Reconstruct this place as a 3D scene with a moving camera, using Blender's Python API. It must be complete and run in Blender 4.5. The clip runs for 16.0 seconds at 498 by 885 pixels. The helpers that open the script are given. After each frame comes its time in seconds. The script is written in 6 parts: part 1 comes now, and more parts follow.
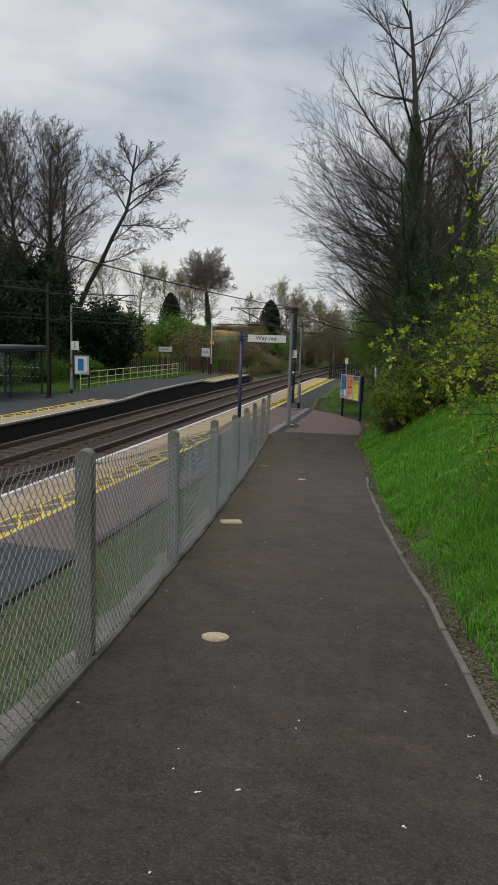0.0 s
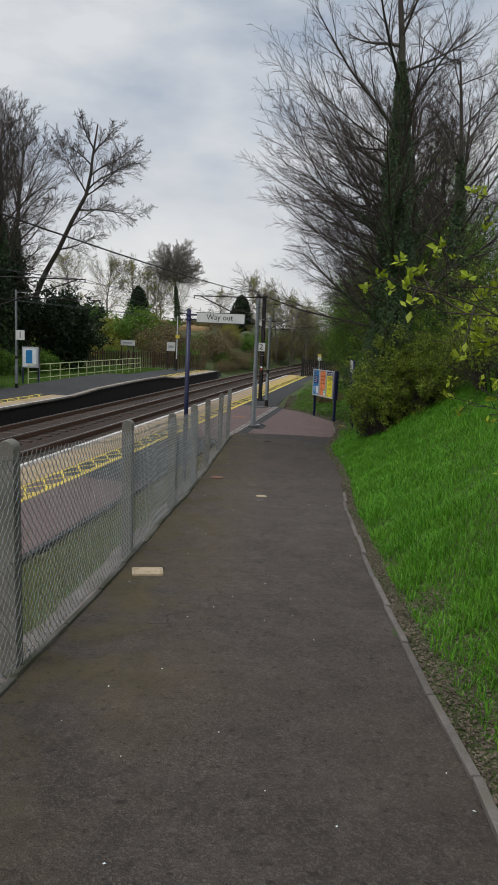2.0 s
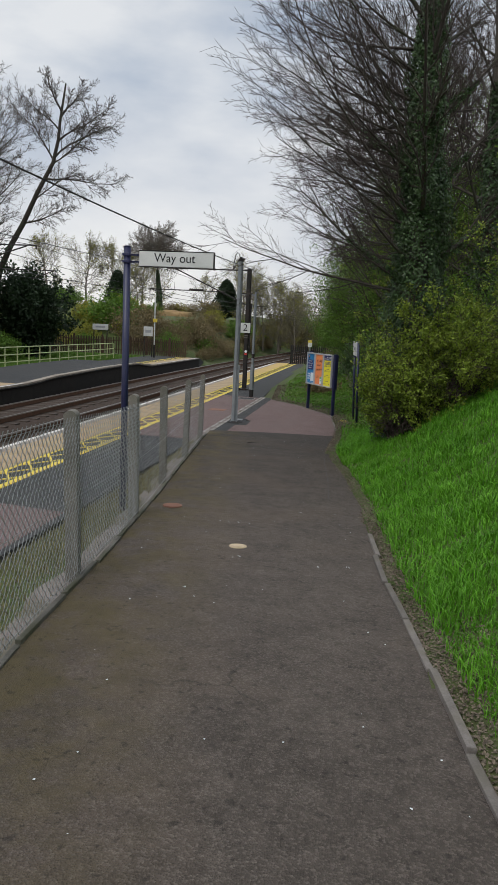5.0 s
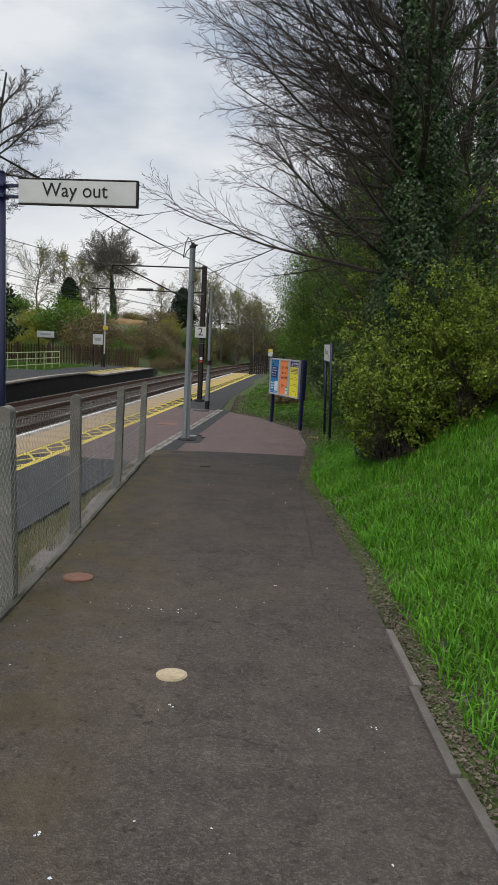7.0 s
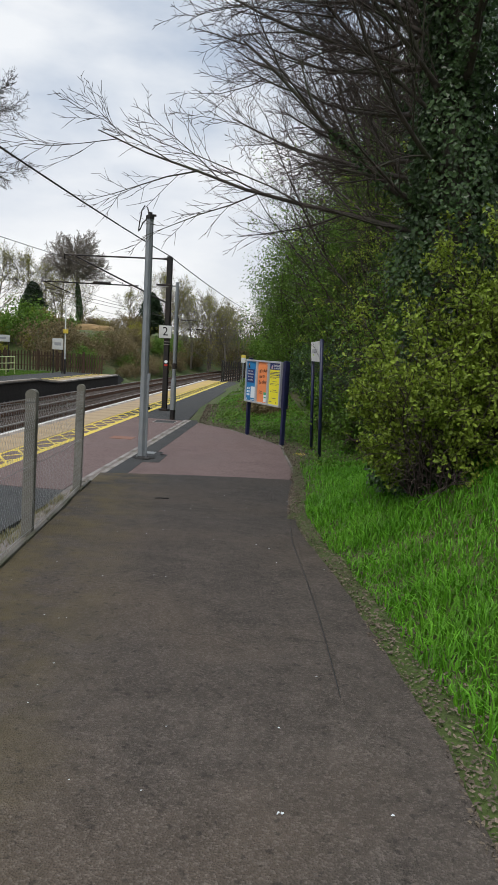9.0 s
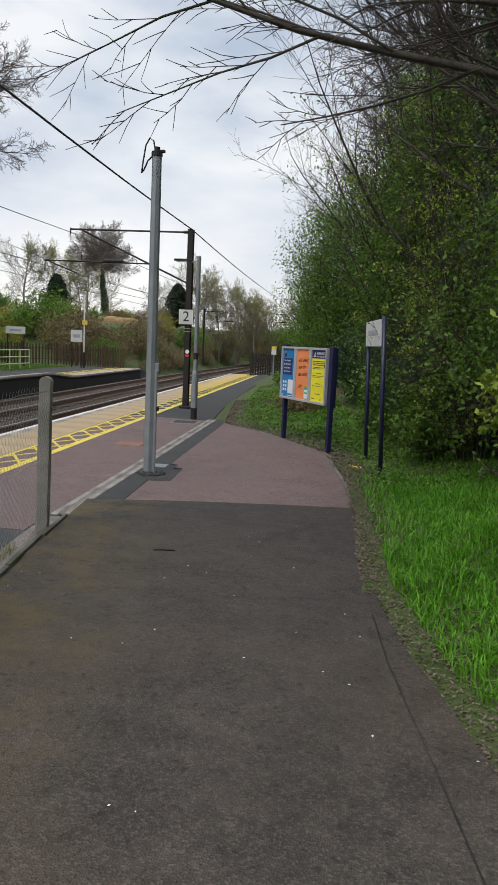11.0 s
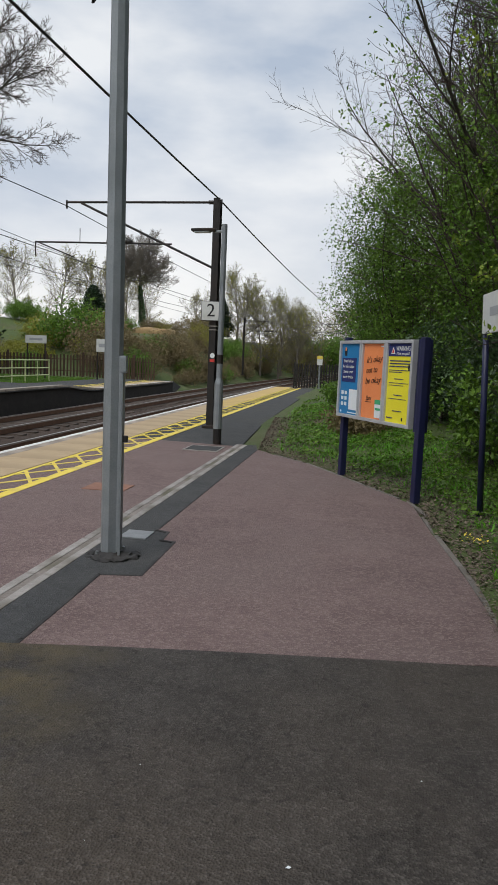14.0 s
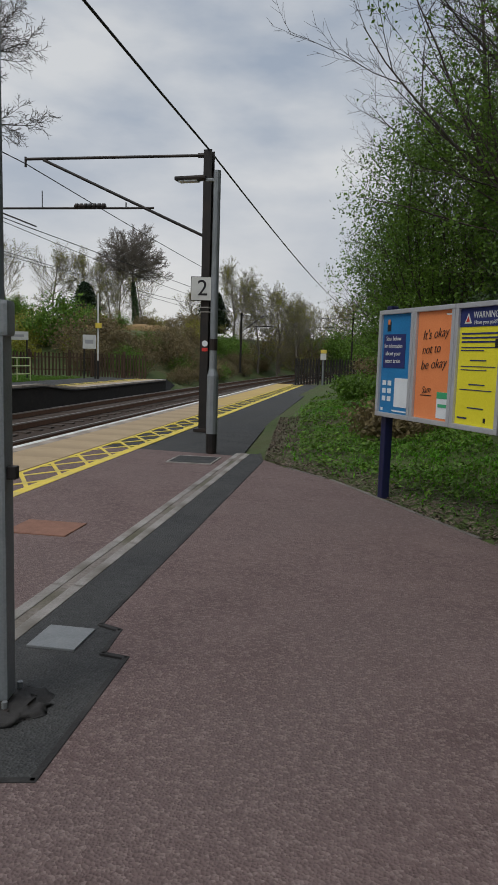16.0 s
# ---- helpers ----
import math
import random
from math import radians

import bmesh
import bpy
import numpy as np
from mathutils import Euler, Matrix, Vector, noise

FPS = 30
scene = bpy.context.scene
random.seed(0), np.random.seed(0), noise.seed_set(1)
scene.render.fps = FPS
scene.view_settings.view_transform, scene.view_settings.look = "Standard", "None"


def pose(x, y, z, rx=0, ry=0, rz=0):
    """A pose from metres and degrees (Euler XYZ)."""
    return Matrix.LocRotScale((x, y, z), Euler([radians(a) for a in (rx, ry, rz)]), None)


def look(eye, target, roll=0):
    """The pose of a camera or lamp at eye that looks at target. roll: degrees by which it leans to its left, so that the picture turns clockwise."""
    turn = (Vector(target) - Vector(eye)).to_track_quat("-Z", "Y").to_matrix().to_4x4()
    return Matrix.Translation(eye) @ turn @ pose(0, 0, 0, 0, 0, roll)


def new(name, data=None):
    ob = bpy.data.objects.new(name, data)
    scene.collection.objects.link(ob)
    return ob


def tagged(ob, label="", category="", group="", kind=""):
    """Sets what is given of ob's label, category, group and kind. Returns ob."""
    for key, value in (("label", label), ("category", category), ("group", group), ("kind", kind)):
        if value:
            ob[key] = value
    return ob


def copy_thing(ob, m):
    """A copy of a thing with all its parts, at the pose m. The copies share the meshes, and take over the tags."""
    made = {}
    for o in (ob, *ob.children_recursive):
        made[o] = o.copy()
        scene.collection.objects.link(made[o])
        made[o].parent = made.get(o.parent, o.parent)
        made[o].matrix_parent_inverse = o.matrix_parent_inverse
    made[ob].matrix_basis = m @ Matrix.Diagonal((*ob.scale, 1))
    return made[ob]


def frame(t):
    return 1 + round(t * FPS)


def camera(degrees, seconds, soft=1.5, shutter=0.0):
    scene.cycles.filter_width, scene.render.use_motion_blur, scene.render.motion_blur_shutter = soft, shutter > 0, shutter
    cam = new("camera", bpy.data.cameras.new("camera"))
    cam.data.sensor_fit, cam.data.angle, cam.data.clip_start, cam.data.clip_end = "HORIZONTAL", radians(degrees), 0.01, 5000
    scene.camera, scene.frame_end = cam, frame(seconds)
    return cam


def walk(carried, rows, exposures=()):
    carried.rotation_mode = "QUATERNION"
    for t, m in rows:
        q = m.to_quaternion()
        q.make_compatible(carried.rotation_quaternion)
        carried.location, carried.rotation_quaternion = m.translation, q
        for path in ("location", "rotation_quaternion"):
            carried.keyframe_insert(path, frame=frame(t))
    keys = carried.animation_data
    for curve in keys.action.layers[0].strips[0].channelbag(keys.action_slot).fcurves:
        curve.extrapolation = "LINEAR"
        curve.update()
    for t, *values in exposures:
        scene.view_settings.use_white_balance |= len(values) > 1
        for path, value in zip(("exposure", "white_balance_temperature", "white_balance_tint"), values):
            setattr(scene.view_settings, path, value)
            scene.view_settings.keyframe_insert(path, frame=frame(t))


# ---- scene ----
cam = camera(39.2, 16.0, soft=1.1)
METRES, EYE, TILT, LEAN, TURN = 24.55, 1.45, 0.0, 0.0, 12.7
ROWS = [
    (0.0, 0.0, 0.0, 0.0, 0.27, -8.59, -1.81),
    (0.5, 0.0042, 0.0331, -0.0036, -1.6, -8.51, -2.07),
    (1.0, 0.0089, 0.0659, -0.0066, -2.03, -8.49, -2.47),
    (1.5, 0.0131, 0.0987, -0.0103, -3.85, -8.35, -2.73),
    (2.0, 0.018, 0.1294, -0.0136, -1.89, -8.63, -2.5),
    (2.5, 0.0206, 0.1598, -0.0161, 0.74, -8.92, -2.12),
    (3.0, 0.0265, 0.1902, -0.0182, 2.53, -9.0, -2.51),
    (3.5, 0.0277, 0.2212, -0.0216, 1.07, -9.07, -2.84),
    (4.0, 0.031, 0.2516, -0.0243, -1.33, -9.28, -3.2),
    (4.5, 0.0311, 0.2832, -0.0278, -2.17, -9.48, -2.95),
    (7.0, 0.0431, 0.436, -0.0429, -6.35, -8.23, -2.91),
    (7.5, 0.0438, 0.4667, -0.0452, -6.07, -7.89, -3.13),
    (8.0, 0.0481, 0.4986, -0.0471, -8.47, -7.27, -3.1),
    (8.5, 0.052, 0.5297, -0.0508, -8.23, -6.96, -3.18),
    (9.0, 0.0574, 0.5613, -0.0538, -8.67, -7.35, -3.1),
    (9.5, 0.0611, 0.5928, -0.0561, -7.26, -8.2, -2.87),
    (10.0, 0.0635, 0.6249, -0.0574, -6.82, -8.43, -2.85),
    (12.5, 0.0809, 0.7819, -0.0669, -4.59, -6.84, -2.02),
    (13.0, 0.0835, 0.8111, -0.0683, -4.01, -6.77, -1.93),
    (13.5, 0.0894, 0.8404, -0.0708, -4.02, -6.82, -2.26),
    (14.0, 0.0914, 0.8699, -0.0725, -2.87, -6.92, -2.4),
    (14.5, 0.0957, 0.8980, -0.0749, -3.25, -6.98, -2.6),
    (15.0, 0.0955, 0.9256, -0.0765, -2.99, -7.02, -2.32),
    (15.5, 0.0968, 0.9540, -0.0787, -3.46, -7.04, -1.93),
    (16.0, 0.0944, 0.9820, -0.0808, -3.13, -6.99, -1.68),
]
walk(cam, [(t, pose(0, 0, EYE, TILT, LEAN, TURN) @ pose(METRES * x, METRES * y, METRES * z, 90 + pitch, roll, yaw)) for t, x, y, z, yaw, pitch, roll in ROWS],
     ((0.0, -0.14), (3.5, 0.06), (4.1, 0.12), (4.6, 0.06), (7.0, 0.1), (9.0, 0.30), (9.5, 0.40), (10.0, 0.34), (12.5, 0.28), (13.0, 0.04), (13.5, 0.19), (14.5, 0.20), (15.0, 0.05), (15.5, 0.07), (16.0, -0.24)))
# ---- world, sun and exposure ----
world = bpy.data.worlds.new("overcast_sky")
scene.world = world
world.use_nodes = True
wn, wl = world.node_tree.nodes, world.node_tree.links
wn.clear()
w_out = wn.new("ShaderNodeOutputWorld")
w_bg = wn.new("ShaderNodeBackground")
w_sky = wn.new("ShaderNodeTexSky")
w_sky.sky_type, w_sky.sun_disc = "NISHITA", False
w_sky.sun_elevation, w_sky.sun_rotation = radians(42), radians(150)
w_co = wn.new("ShaderNodeTexCoord")
w_map = wn.new("ShaderNodeMapping")
w_map.inputs["Scale"].default_value = (1.0, 1.0, 2.6)
w_noise = wn.new("ShaderNodeTexNoise")
w_noise.inputs["Scale"].default_value, w_noise.inputs["Detail"].default_value = 2.6, 6.0
w_noise.inputs["Roughness"].default_value = 0.52
w_ramp = wn.new("ShaderNodeValToRGB")
w_ramp.color_ramp.elements[0].position, w_ramp.color_ramp.elements[0].color = 0.38, (4.2, 4.85, 5.85, 1)
w_ramp.color_ramp.elements[1].position, w_ramp.color_ramp.elements[1].color = 0.62, (7.9, 8.05, 8.2, 1)
w_sep = wn.new("ShaderNodeSeparateXYZ")
w_low = wn.new("ShaderNodeMapRange")
w_low.inputs["From Min"].default_value, w_low.inputs["From Max"].default_value = 0.0, 0.30
w_low.inputs["To Min"].default_value, w_low.inputs["To Max"].default_value = 0.75, 0.0
w_mixh = wn.new("ShaderNodeMixRGB")
w_mixh.inputs["Color2"].default_value = (8.8, 8.5, 8.3, 1)
w_mix = wn.new("ShaderNodeMixRGB")
w_mix.inputs["Fac"].default_value = 0.9
w_bg.inputs["Strength"].default_value = 0.1
wl.new(w_co.outputs["Generated"], w_map.inputs["Vector"])
wl.new(w_map.outputs["Vector"], w_noise.inputs["Vector"])
wl.new(w_noise.outputs["Fac"], w_ramp.inputs["Fac"])
wl.new(w_co.outputs["Generated"], w_sep.inputs["Vector"])
wl.new(w_sep.outputs["Z"], w_low.inputs["Value"])
wl.new(w_low.outputs["Result"], w_mixh.inputs["Fac"])
wl.new(w_ramp.outputs["Color"], w_mixh.inputs["Color1"])
wl.new(w_sky.outputs["Color"], w_mix.inputs["Color1"])
wl.new(w_mixh.outputs["Color"], w_mix.inputs["Color2"])
# an overcast sky is about twice as bright overhead as at the horizon
w_high = wn.new("ShaderNodeMapRange")
w_high.inputs["From Min"].default_value, w_high.inputs["From Max"].default_value = 0.42, 1.0
w_high.inputs["To Min"].default_value, w_high.inputs["To Max"].default_value = 1.0, 1.9
w_mul = wn.new("ShaderNodeVectorMath")
w_mul.operation = "SCALE"
wl.new(w_sep.outputs["Z"], w_high.inputs["Value"])
wl.new(w_mix.outputs["Color"], w_mul.inputs[0])
wl.new(w_high.outputs["Result"], w_mul.inputs["Scale"])
wl.new(w_mul.outputs["Vector"], w_bg.inputs["Color"])
wl.new(w_bg.outputs["Background"], w_out.inputs["Surface"])
sun = new("sun", bpy.data.lights.new("sun", "SUN"))
sun.data.energy, sun.data.angle, sun.data.color = 1.4, radians(30), (1.0, 0.96, 0.90)
sun.matrix_world = look((0, 0, 40), (14, 24, 0))


# ---- materials ----
def mat(name, c1, c2, scale=8.0, rough=0.85, metal=0.0, bump=0.3, fine=90.0, c3=None, big=0.6, per=0.0, spec=0.3, island=False, stretch=(1, 1, 1), step=0.004):
    """Two noises (grain and stains) between two or three colours, with relief; per: how far the pieces differ."""
    m = bpy.data.materials.new(name)
    m.use_nodes = True
    n, l = m.node_tree.nodes, m.node_tree.links
    b = n["Principled BSDF"]
    b.inputs["Roughness"].default_value, b.inputs["Metallic"].default_value = rough, metal
    b.inputs["Specular IOR Level"].default_value = spec
    co = n.new("ShaderNodeTexCoord")
    mp = n.new("ShaderNodeMapping")
    mp.inputs["Scale"].default_value = stretch
    l.new(co.outputs["Object"], mp.inputs["Vector"])
    a, f, g = (n.new("ShaderNodeTexNoise") for _ in range(3))
    for tex, s, d in ((a, scale, 5), (f, fine, 3), (g, big, 4)):
        tex.inputs["Scale"].default_value, tex.inputs["Detail"].default_value = s, d
        l.new(mp.outputs["Vector"], tex.inputs["Vector"])
    mix = n.new("ShaderNodeMixRGB")
    mix.inputs["Color1"].default_value, mix.inputs["Color2"].default_value = (*c1, 1), (*c2, 1)
    add = n.new("ShaderNodeMath")
    add.operation = "ADD"
    l.new(a.outputs["Fac"], add.inputs[0])
    l.new(f.outputs["Fac"], add.inputs[1])
    rng = n.new("ShaderNodeMapRange")
    rng.inputs["From Min"].default_value, rng.inputs["From Max"].default_value = 0.7, 1.3
    l.new(add.outputs[0], rng.inputs["Value"])
    l.new(rng.outputs["Result"], mix.inputs["Fac"])
    last = mix.outputs["Color"]
    if c3:
        st = n.new("ShaderNodeMapRange")
        st.inputs["From Min"].default_value, st.inputs["From Max"].default_value = 0.48, 0.68
        l.new(g.outputs["Fac"], st.inputs["Value"])
        m3 = n.new("ShaderNodeMixRGB")
        m3.inputs["Color2"].default_value = (*c3, 1)
        l.new(st.outputs["Result"], m3.inputs["Fac"])
        l.new(last, m3.inputs["Color1"])
        last = m3.outputs["Color"]
    if per:
        if island:
            src = n.new("ShaderNodeNewGeometry").outputs["Random Per Island"]
        else:
            src = n.new("ShaderNodeObjectInfo").outputs["Random"]
        pr = n.new("ShaderNodeMapRange")
        pr.inputs["To Min"].default_value, pr.inputs["To Max"].default_value = 1 - per, 1 + per
        l.new(src, pr.inputs["Value"])
        hv = n.new("ShaderNodeHueSaturation")
        l.new(pr.outputs["Result"], hv.inputs["Value"])
        l.new(last, hv.inputs["Color"])
        last = hv.outputs["Color"]
    l.new(last, b.inputs["Base Color"])
    if bump:
        bp = n.new("ShaderNodeBump")
        bp.inputs["Strength"].default_value, bp.inputs["Distance"].default_value = bump, step
        l.new(add.outputs[0], bp.inputs["Height"])
        l.new(bp.outputs["Normal"], b.inputs["Normal"])
    return m


def asphalt(name, dark, light, chip, stain, chips=0.5, grit=80.0):
    """Rolled asphalt: fine stones of several greys, wide worn and mossy stains, relief of the chippings."""
    m = mat(name, dark, light, scale=2.2, rough=0.88, bump=0.0, fine=14.0, c3=stain, big=0.55, spec=0.25)
    n, l = m.node_tree.nodes, m.node_tree.links
    b = n["Principled BSDF"]
    base = b.inputs["Base Color"].links[0].from_socket
    co = n.new("ShaderNodeTexCoord")
    v = n.new("ShaderNodeTexVoronoi")
    v.inputs["Scale"].default_value = grit
    l.new(co.outputs["Object"], v.inputs["Vector"])
    sp = n.new("ShaderNodeSeparateColor")
    l.new(v.outputs["Color"], sp.inputs["Color"])
    r = n.new("ShaderNodeMapRange")
    r.inputs["From Min"].default_value, r.inputs["From Max"].default_value = 0.55, 1.0
    r.inputs["To Max"].default_value = chips
    l.new(sp.outputs["Red"], r.inputs["Value"])
    mx = n.new("ShaderNodeMixRGB")
    mx.inputs["Color2"].default_value = (*chip, 1)
    l.new(base, mx.inputs["Color1"])
    l.new(r.outputs["Result"], mx.inputs["Fac"])
    l.new(mx.outputs["Color"], b.inputs["Base Color"])
    bp = n.new("ShaderNodeBump")
    bp.inputs["Strength"].default_value, bp.inputs["Distance"].default_value = 0.9, 0.007
    l.new(v.outputs["Distance"], bp.inputs["Height"])
    l.new(bp.outputs["Normal"], b.inputs["Normal"])
    return m


def leafy(name, c1, c2, per=0.45, rough=0.55):
    """Leaves: colour differs from leaf to leaf and from clump to clump; some light comes through."""
    m = mat(name, c1, c2, scale=1.6, rough=rough, bump=0.0, fine=25.0, per=per, island=True, spec=0.35)
    n, l = m.node_tree.nodes, m.node_tree.links
    b = n["Principled BSDF"]
    tr = n.new("ShaderNodeBsdfTranslucent")
    ms = n.new("ShaderNodeMixShader")
    ms.inputs["Fac"].default_value = 0.32
    l.new(b.inputs["Base Color"].links[0].from_socket, tr.inputs["Color"])
    l.new(b.outputs["BSDF"], ms.inputs[1])
    l.new(tr.outputs["BSDF"], ms.inputs[2])
    l.new(ms.outputs["Shader"], n["Material Output"].inputs["Surface"])
    return m


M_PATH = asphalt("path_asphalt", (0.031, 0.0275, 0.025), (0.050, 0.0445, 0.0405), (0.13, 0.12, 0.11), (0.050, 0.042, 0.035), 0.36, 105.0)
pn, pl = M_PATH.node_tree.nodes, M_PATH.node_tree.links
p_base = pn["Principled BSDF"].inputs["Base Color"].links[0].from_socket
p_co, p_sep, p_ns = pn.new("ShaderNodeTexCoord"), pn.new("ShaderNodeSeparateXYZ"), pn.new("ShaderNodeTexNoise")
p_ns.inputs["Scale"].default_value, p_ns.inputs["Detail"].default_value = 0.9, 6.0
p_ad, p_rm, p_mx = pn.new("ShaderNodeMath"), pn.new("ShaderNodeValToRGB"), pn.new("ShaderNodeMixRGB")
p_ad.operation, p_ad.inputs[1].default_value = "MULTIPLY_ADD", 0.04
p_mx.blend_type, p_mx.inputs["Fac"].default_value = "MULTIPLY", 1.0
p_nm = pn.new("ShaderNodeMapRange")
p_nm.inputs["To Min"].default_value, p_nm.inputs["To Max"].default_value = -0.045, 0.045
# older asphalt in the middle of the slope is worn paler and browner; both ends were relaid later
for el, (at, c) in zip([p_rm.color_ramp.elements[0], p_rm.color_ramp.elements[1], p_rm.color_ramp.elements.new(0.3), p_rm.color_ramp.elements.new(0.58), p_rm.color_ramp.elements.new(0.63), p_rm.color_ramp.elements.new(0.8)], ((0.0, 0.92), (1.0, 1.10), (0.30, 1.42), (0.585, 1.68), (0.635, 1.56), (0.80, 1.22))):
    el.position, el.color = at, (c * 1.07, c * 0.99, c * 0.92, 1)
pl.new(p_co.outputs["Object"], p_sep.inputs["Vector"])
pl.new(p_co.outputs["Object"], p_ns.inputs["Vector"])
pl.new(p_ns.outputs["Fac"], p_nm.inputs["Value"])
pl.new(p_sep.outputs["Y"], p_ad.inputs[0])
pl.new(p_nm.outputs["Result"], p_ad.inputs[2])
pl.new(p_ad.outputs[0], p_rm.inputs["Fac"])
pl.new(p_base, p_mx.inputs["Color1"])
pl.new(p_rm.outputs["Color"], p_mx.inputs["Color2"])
# brown-green moss and silt on the fence side, where the covers are
m_dot, m_ns, m_mul, m_mix = pn.new("ShaderNodeVectorMath"), pn.new("ShaderNodeTexNoise"), pn.new("ShaderNodeMath"), pn.new("ShaderNodeMixRGB")
m_dot.operation, m_dot.inputs[1].default_value = "DOT_PRODUCT", (1.0, 0.138, 0.0)
m_x, m_y = pn.new("ShaderNodeMapRange"), pn.new("ShaderNodeValToRGB")
m_x.inputs["From Min"].default_value, m_x.inputs["From Max"].default_value = -1.3, -0.1
m_x.inputs["To Min"].default_value, m_x.inputs["To Max"].default_value = 1.5, 0.0
m_ns.inputs["Scale"].default_value, m_ns.inputs["Detail"].default_value, m_ns.inputs["Roughness"].default_value = 2.1, 9.0, 0.7
for el, (at, v) in zip([m_y.color_ramp.elements[0], m_y.color_ramp.elements[1], m_y.color_ramp.elements.new(0.4), m_y.color_ramp.elements.new(0.62)], ((0.16, 0.12), (0.78, 0.0), (0.30, 1.0), (0.62, 1.0))):
    el.position, el.color = at, (v, v, v, 1)
m_cut = pn.new("ShaderNodeMapRange")
m_cut.inputs["From Min"].default_value, m_cut.inputs["From Max"].default_value = 0.40, 0.64
m_cut.inputs["To Max"].default_value = 1.1
m_mul.operation = "MULTIPLY"
m_two = pn.new("ShaderNodeMath")
m_two.operation = "MULTIPLY"
m_two.use_clamp = True
m_mix.inputs["Color2"].default_value = (0.088, 0.070, 0.038, 1)
pl.new(p_co.outputs["Object"], m_dot.inputs[0])
pl.new(m_dot.outputs["Value"], m_x.inputs["Value"])
pl.new(p_co.outputs["Object"], m_ns.inputs["Vector"])
pl.new(m_ns.outputs["Fac"], m_cut.inputs["Value"])
pl.new(p_ad.outputs[0], m_y.inputs["Fac"])
pl.new(m_x.outputs["Result"], m_mul.inputs[0])
pl.new(m_cut.outputs["Result"], m_mul.inputs[1])
pl.new(m_mul.outputs[0], m_two.inputs[0])
pl.new(m_y.outputs["Color"], m_two.inputs[1])
pl.new(m_two.outputs[0], m_mix.inputs["Fac"])
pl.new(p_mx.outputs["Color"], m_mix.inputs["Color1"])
# fine wandering cracks in the older asphalt
k_ns, k_add, k_v, k_r, k_mask, k_mul, k_mix = pn.new("ShaderNodeTexNoise"), pn.new("ShaderNodeMixRGB"), pn.new("ShaderNodeTexVoronoi"), pn.new("ShaderNodeMapRange"), pn.new("ShaderNodeMapRange"), pn.new("ShaderNodeMath"), pn.new("ShaderNodeMixRGB")
k_ns.inputs["Scale"].default_value, k_ns.inputs["Detail"].default_value = 3.0, 8.0
k_add.inputs["Fac"].default_value = 0.34
k_v.feature, k_v.inputs["Scale"].default_value = "DISTANCE_TO_EDGE", 1.1
k_r.inputs["From Max"].default_value, k_r.inputs["To Min"].default_value, k_r.inputs["To Max"].default_value = 0.012, 0.55, 0.0
k_mask.inputs["From Min"].default_value, k_mask.inputs["From Max"].default_value = 0.56, 0.66
k_mul.operation = "MULTIPLY"
k_mix.inputs["Color2"].default_value = (0.012, 0.011, 0.010, 1)
pl.new(p_co.outputs["Object"], k_ns.inputs["Vector"])
pl.new(p_co.outputs["Object"], k_add.inputs["Color1"])
pl.new(k_ns.outputs["Color"], k_add.inputs["Color2"])
pl.new(k_add.outputs["Color"], k_v.inputs["Vector"])
pl.new(k_v.outputs["Distance"], k_r.inputs["Value"])
pl.new(p_ns.outputs["Fac"], k_mask.inputs["Value"])
pl.new(k_r.outputs["Result"], k_mul.inputs[0])
pl.new(k_mask.outputs["Result"], k_mul.inputs[1])
pl.new(k_mul.outputs[0], k_mix.inputs["Fac"])
pl.new(m_mix.outputs["Color"], k_mix.inputs["Color1"])
# pits where chippings have broken out, and paler scuffs
q_ns, q_r, q_mix, q_big, q_sc, q_val = pn.new("ShaderNodeTexNoise"), pn.new("ShaderNodeMapRange"), pn.new("ShaderNodeMixRGB"), pn.new("ShaderNodeTexNoise"), pn.new("ShaderNodeMapRange"), pn.new("ShaderNodeHueSaturation")
q_ns.inputs["Scale"].default_value, q_ns.inputs["Detail"].default_value = 22.0, 3.0
q_r.inputs["From Min"].default_value, q_r.inputs["From Max"].default_value, q_r.inputs["To Max"].default_value = 0.61, 0.69, 0.5
q_big.inputs["Scale"].default_value, q_big.inputs["Detail"].default_value, q_big.inputs["Roughness"].default_value = 5.0, 8.0, 0.68
q_sc.inputs["From Min"].default_value, q_sc.inputs["From Max"].default_value, q_sc.inputs["To Min"].default_value, q_sc.inputs["To Max"].default_value = 0.3, 0.7, 0.85, 1.24
q_mix.inputs["Color2"].default_value = (0.014, 0.012, 0.011, 1)
pl.new(p_co.outputs["Object"], q_ns.inputs["Vector"])
pl.new(p_co.outputs["Object"], q_big.inputs["Vector"])
pl.new(q_ns.outputs["Fac"], q_r.inputs["Value"])
pl.new(q_big.outputs["Fac"], q_sc.inputs["Value"])
pl.new(k_mix.outputs["Color"], q_val.inputs["Color"])
pl.new(q_sc.outputs["Result"], q_val.inputs["Value"])
pl.new(q_r.outputs["Result"], q_mix.inputs["Fac"])
pl.new(q_val.outputs["Color"], q_mix.inputs["Color1"])
pl.new(q_mix.outputs["Color"], pn["Principled BSDF"].inputs["Base Color"])
M_DARK = asphalt("platform_asphalt", (0.036, 0.037, 0.038), (0.060, 0.061, 0.061), (0.12, 0.12, 0.12), (0.054, 0.054, 0.052), 0.28)
M_RED = asphalt("red_tarmac", (0.112, 0.076, 0.072), (0.166, 0.117, 0.111), (0.28, 0.215, 0.20), (0.136, 0.098, 0.093), 0.55, 85.0)
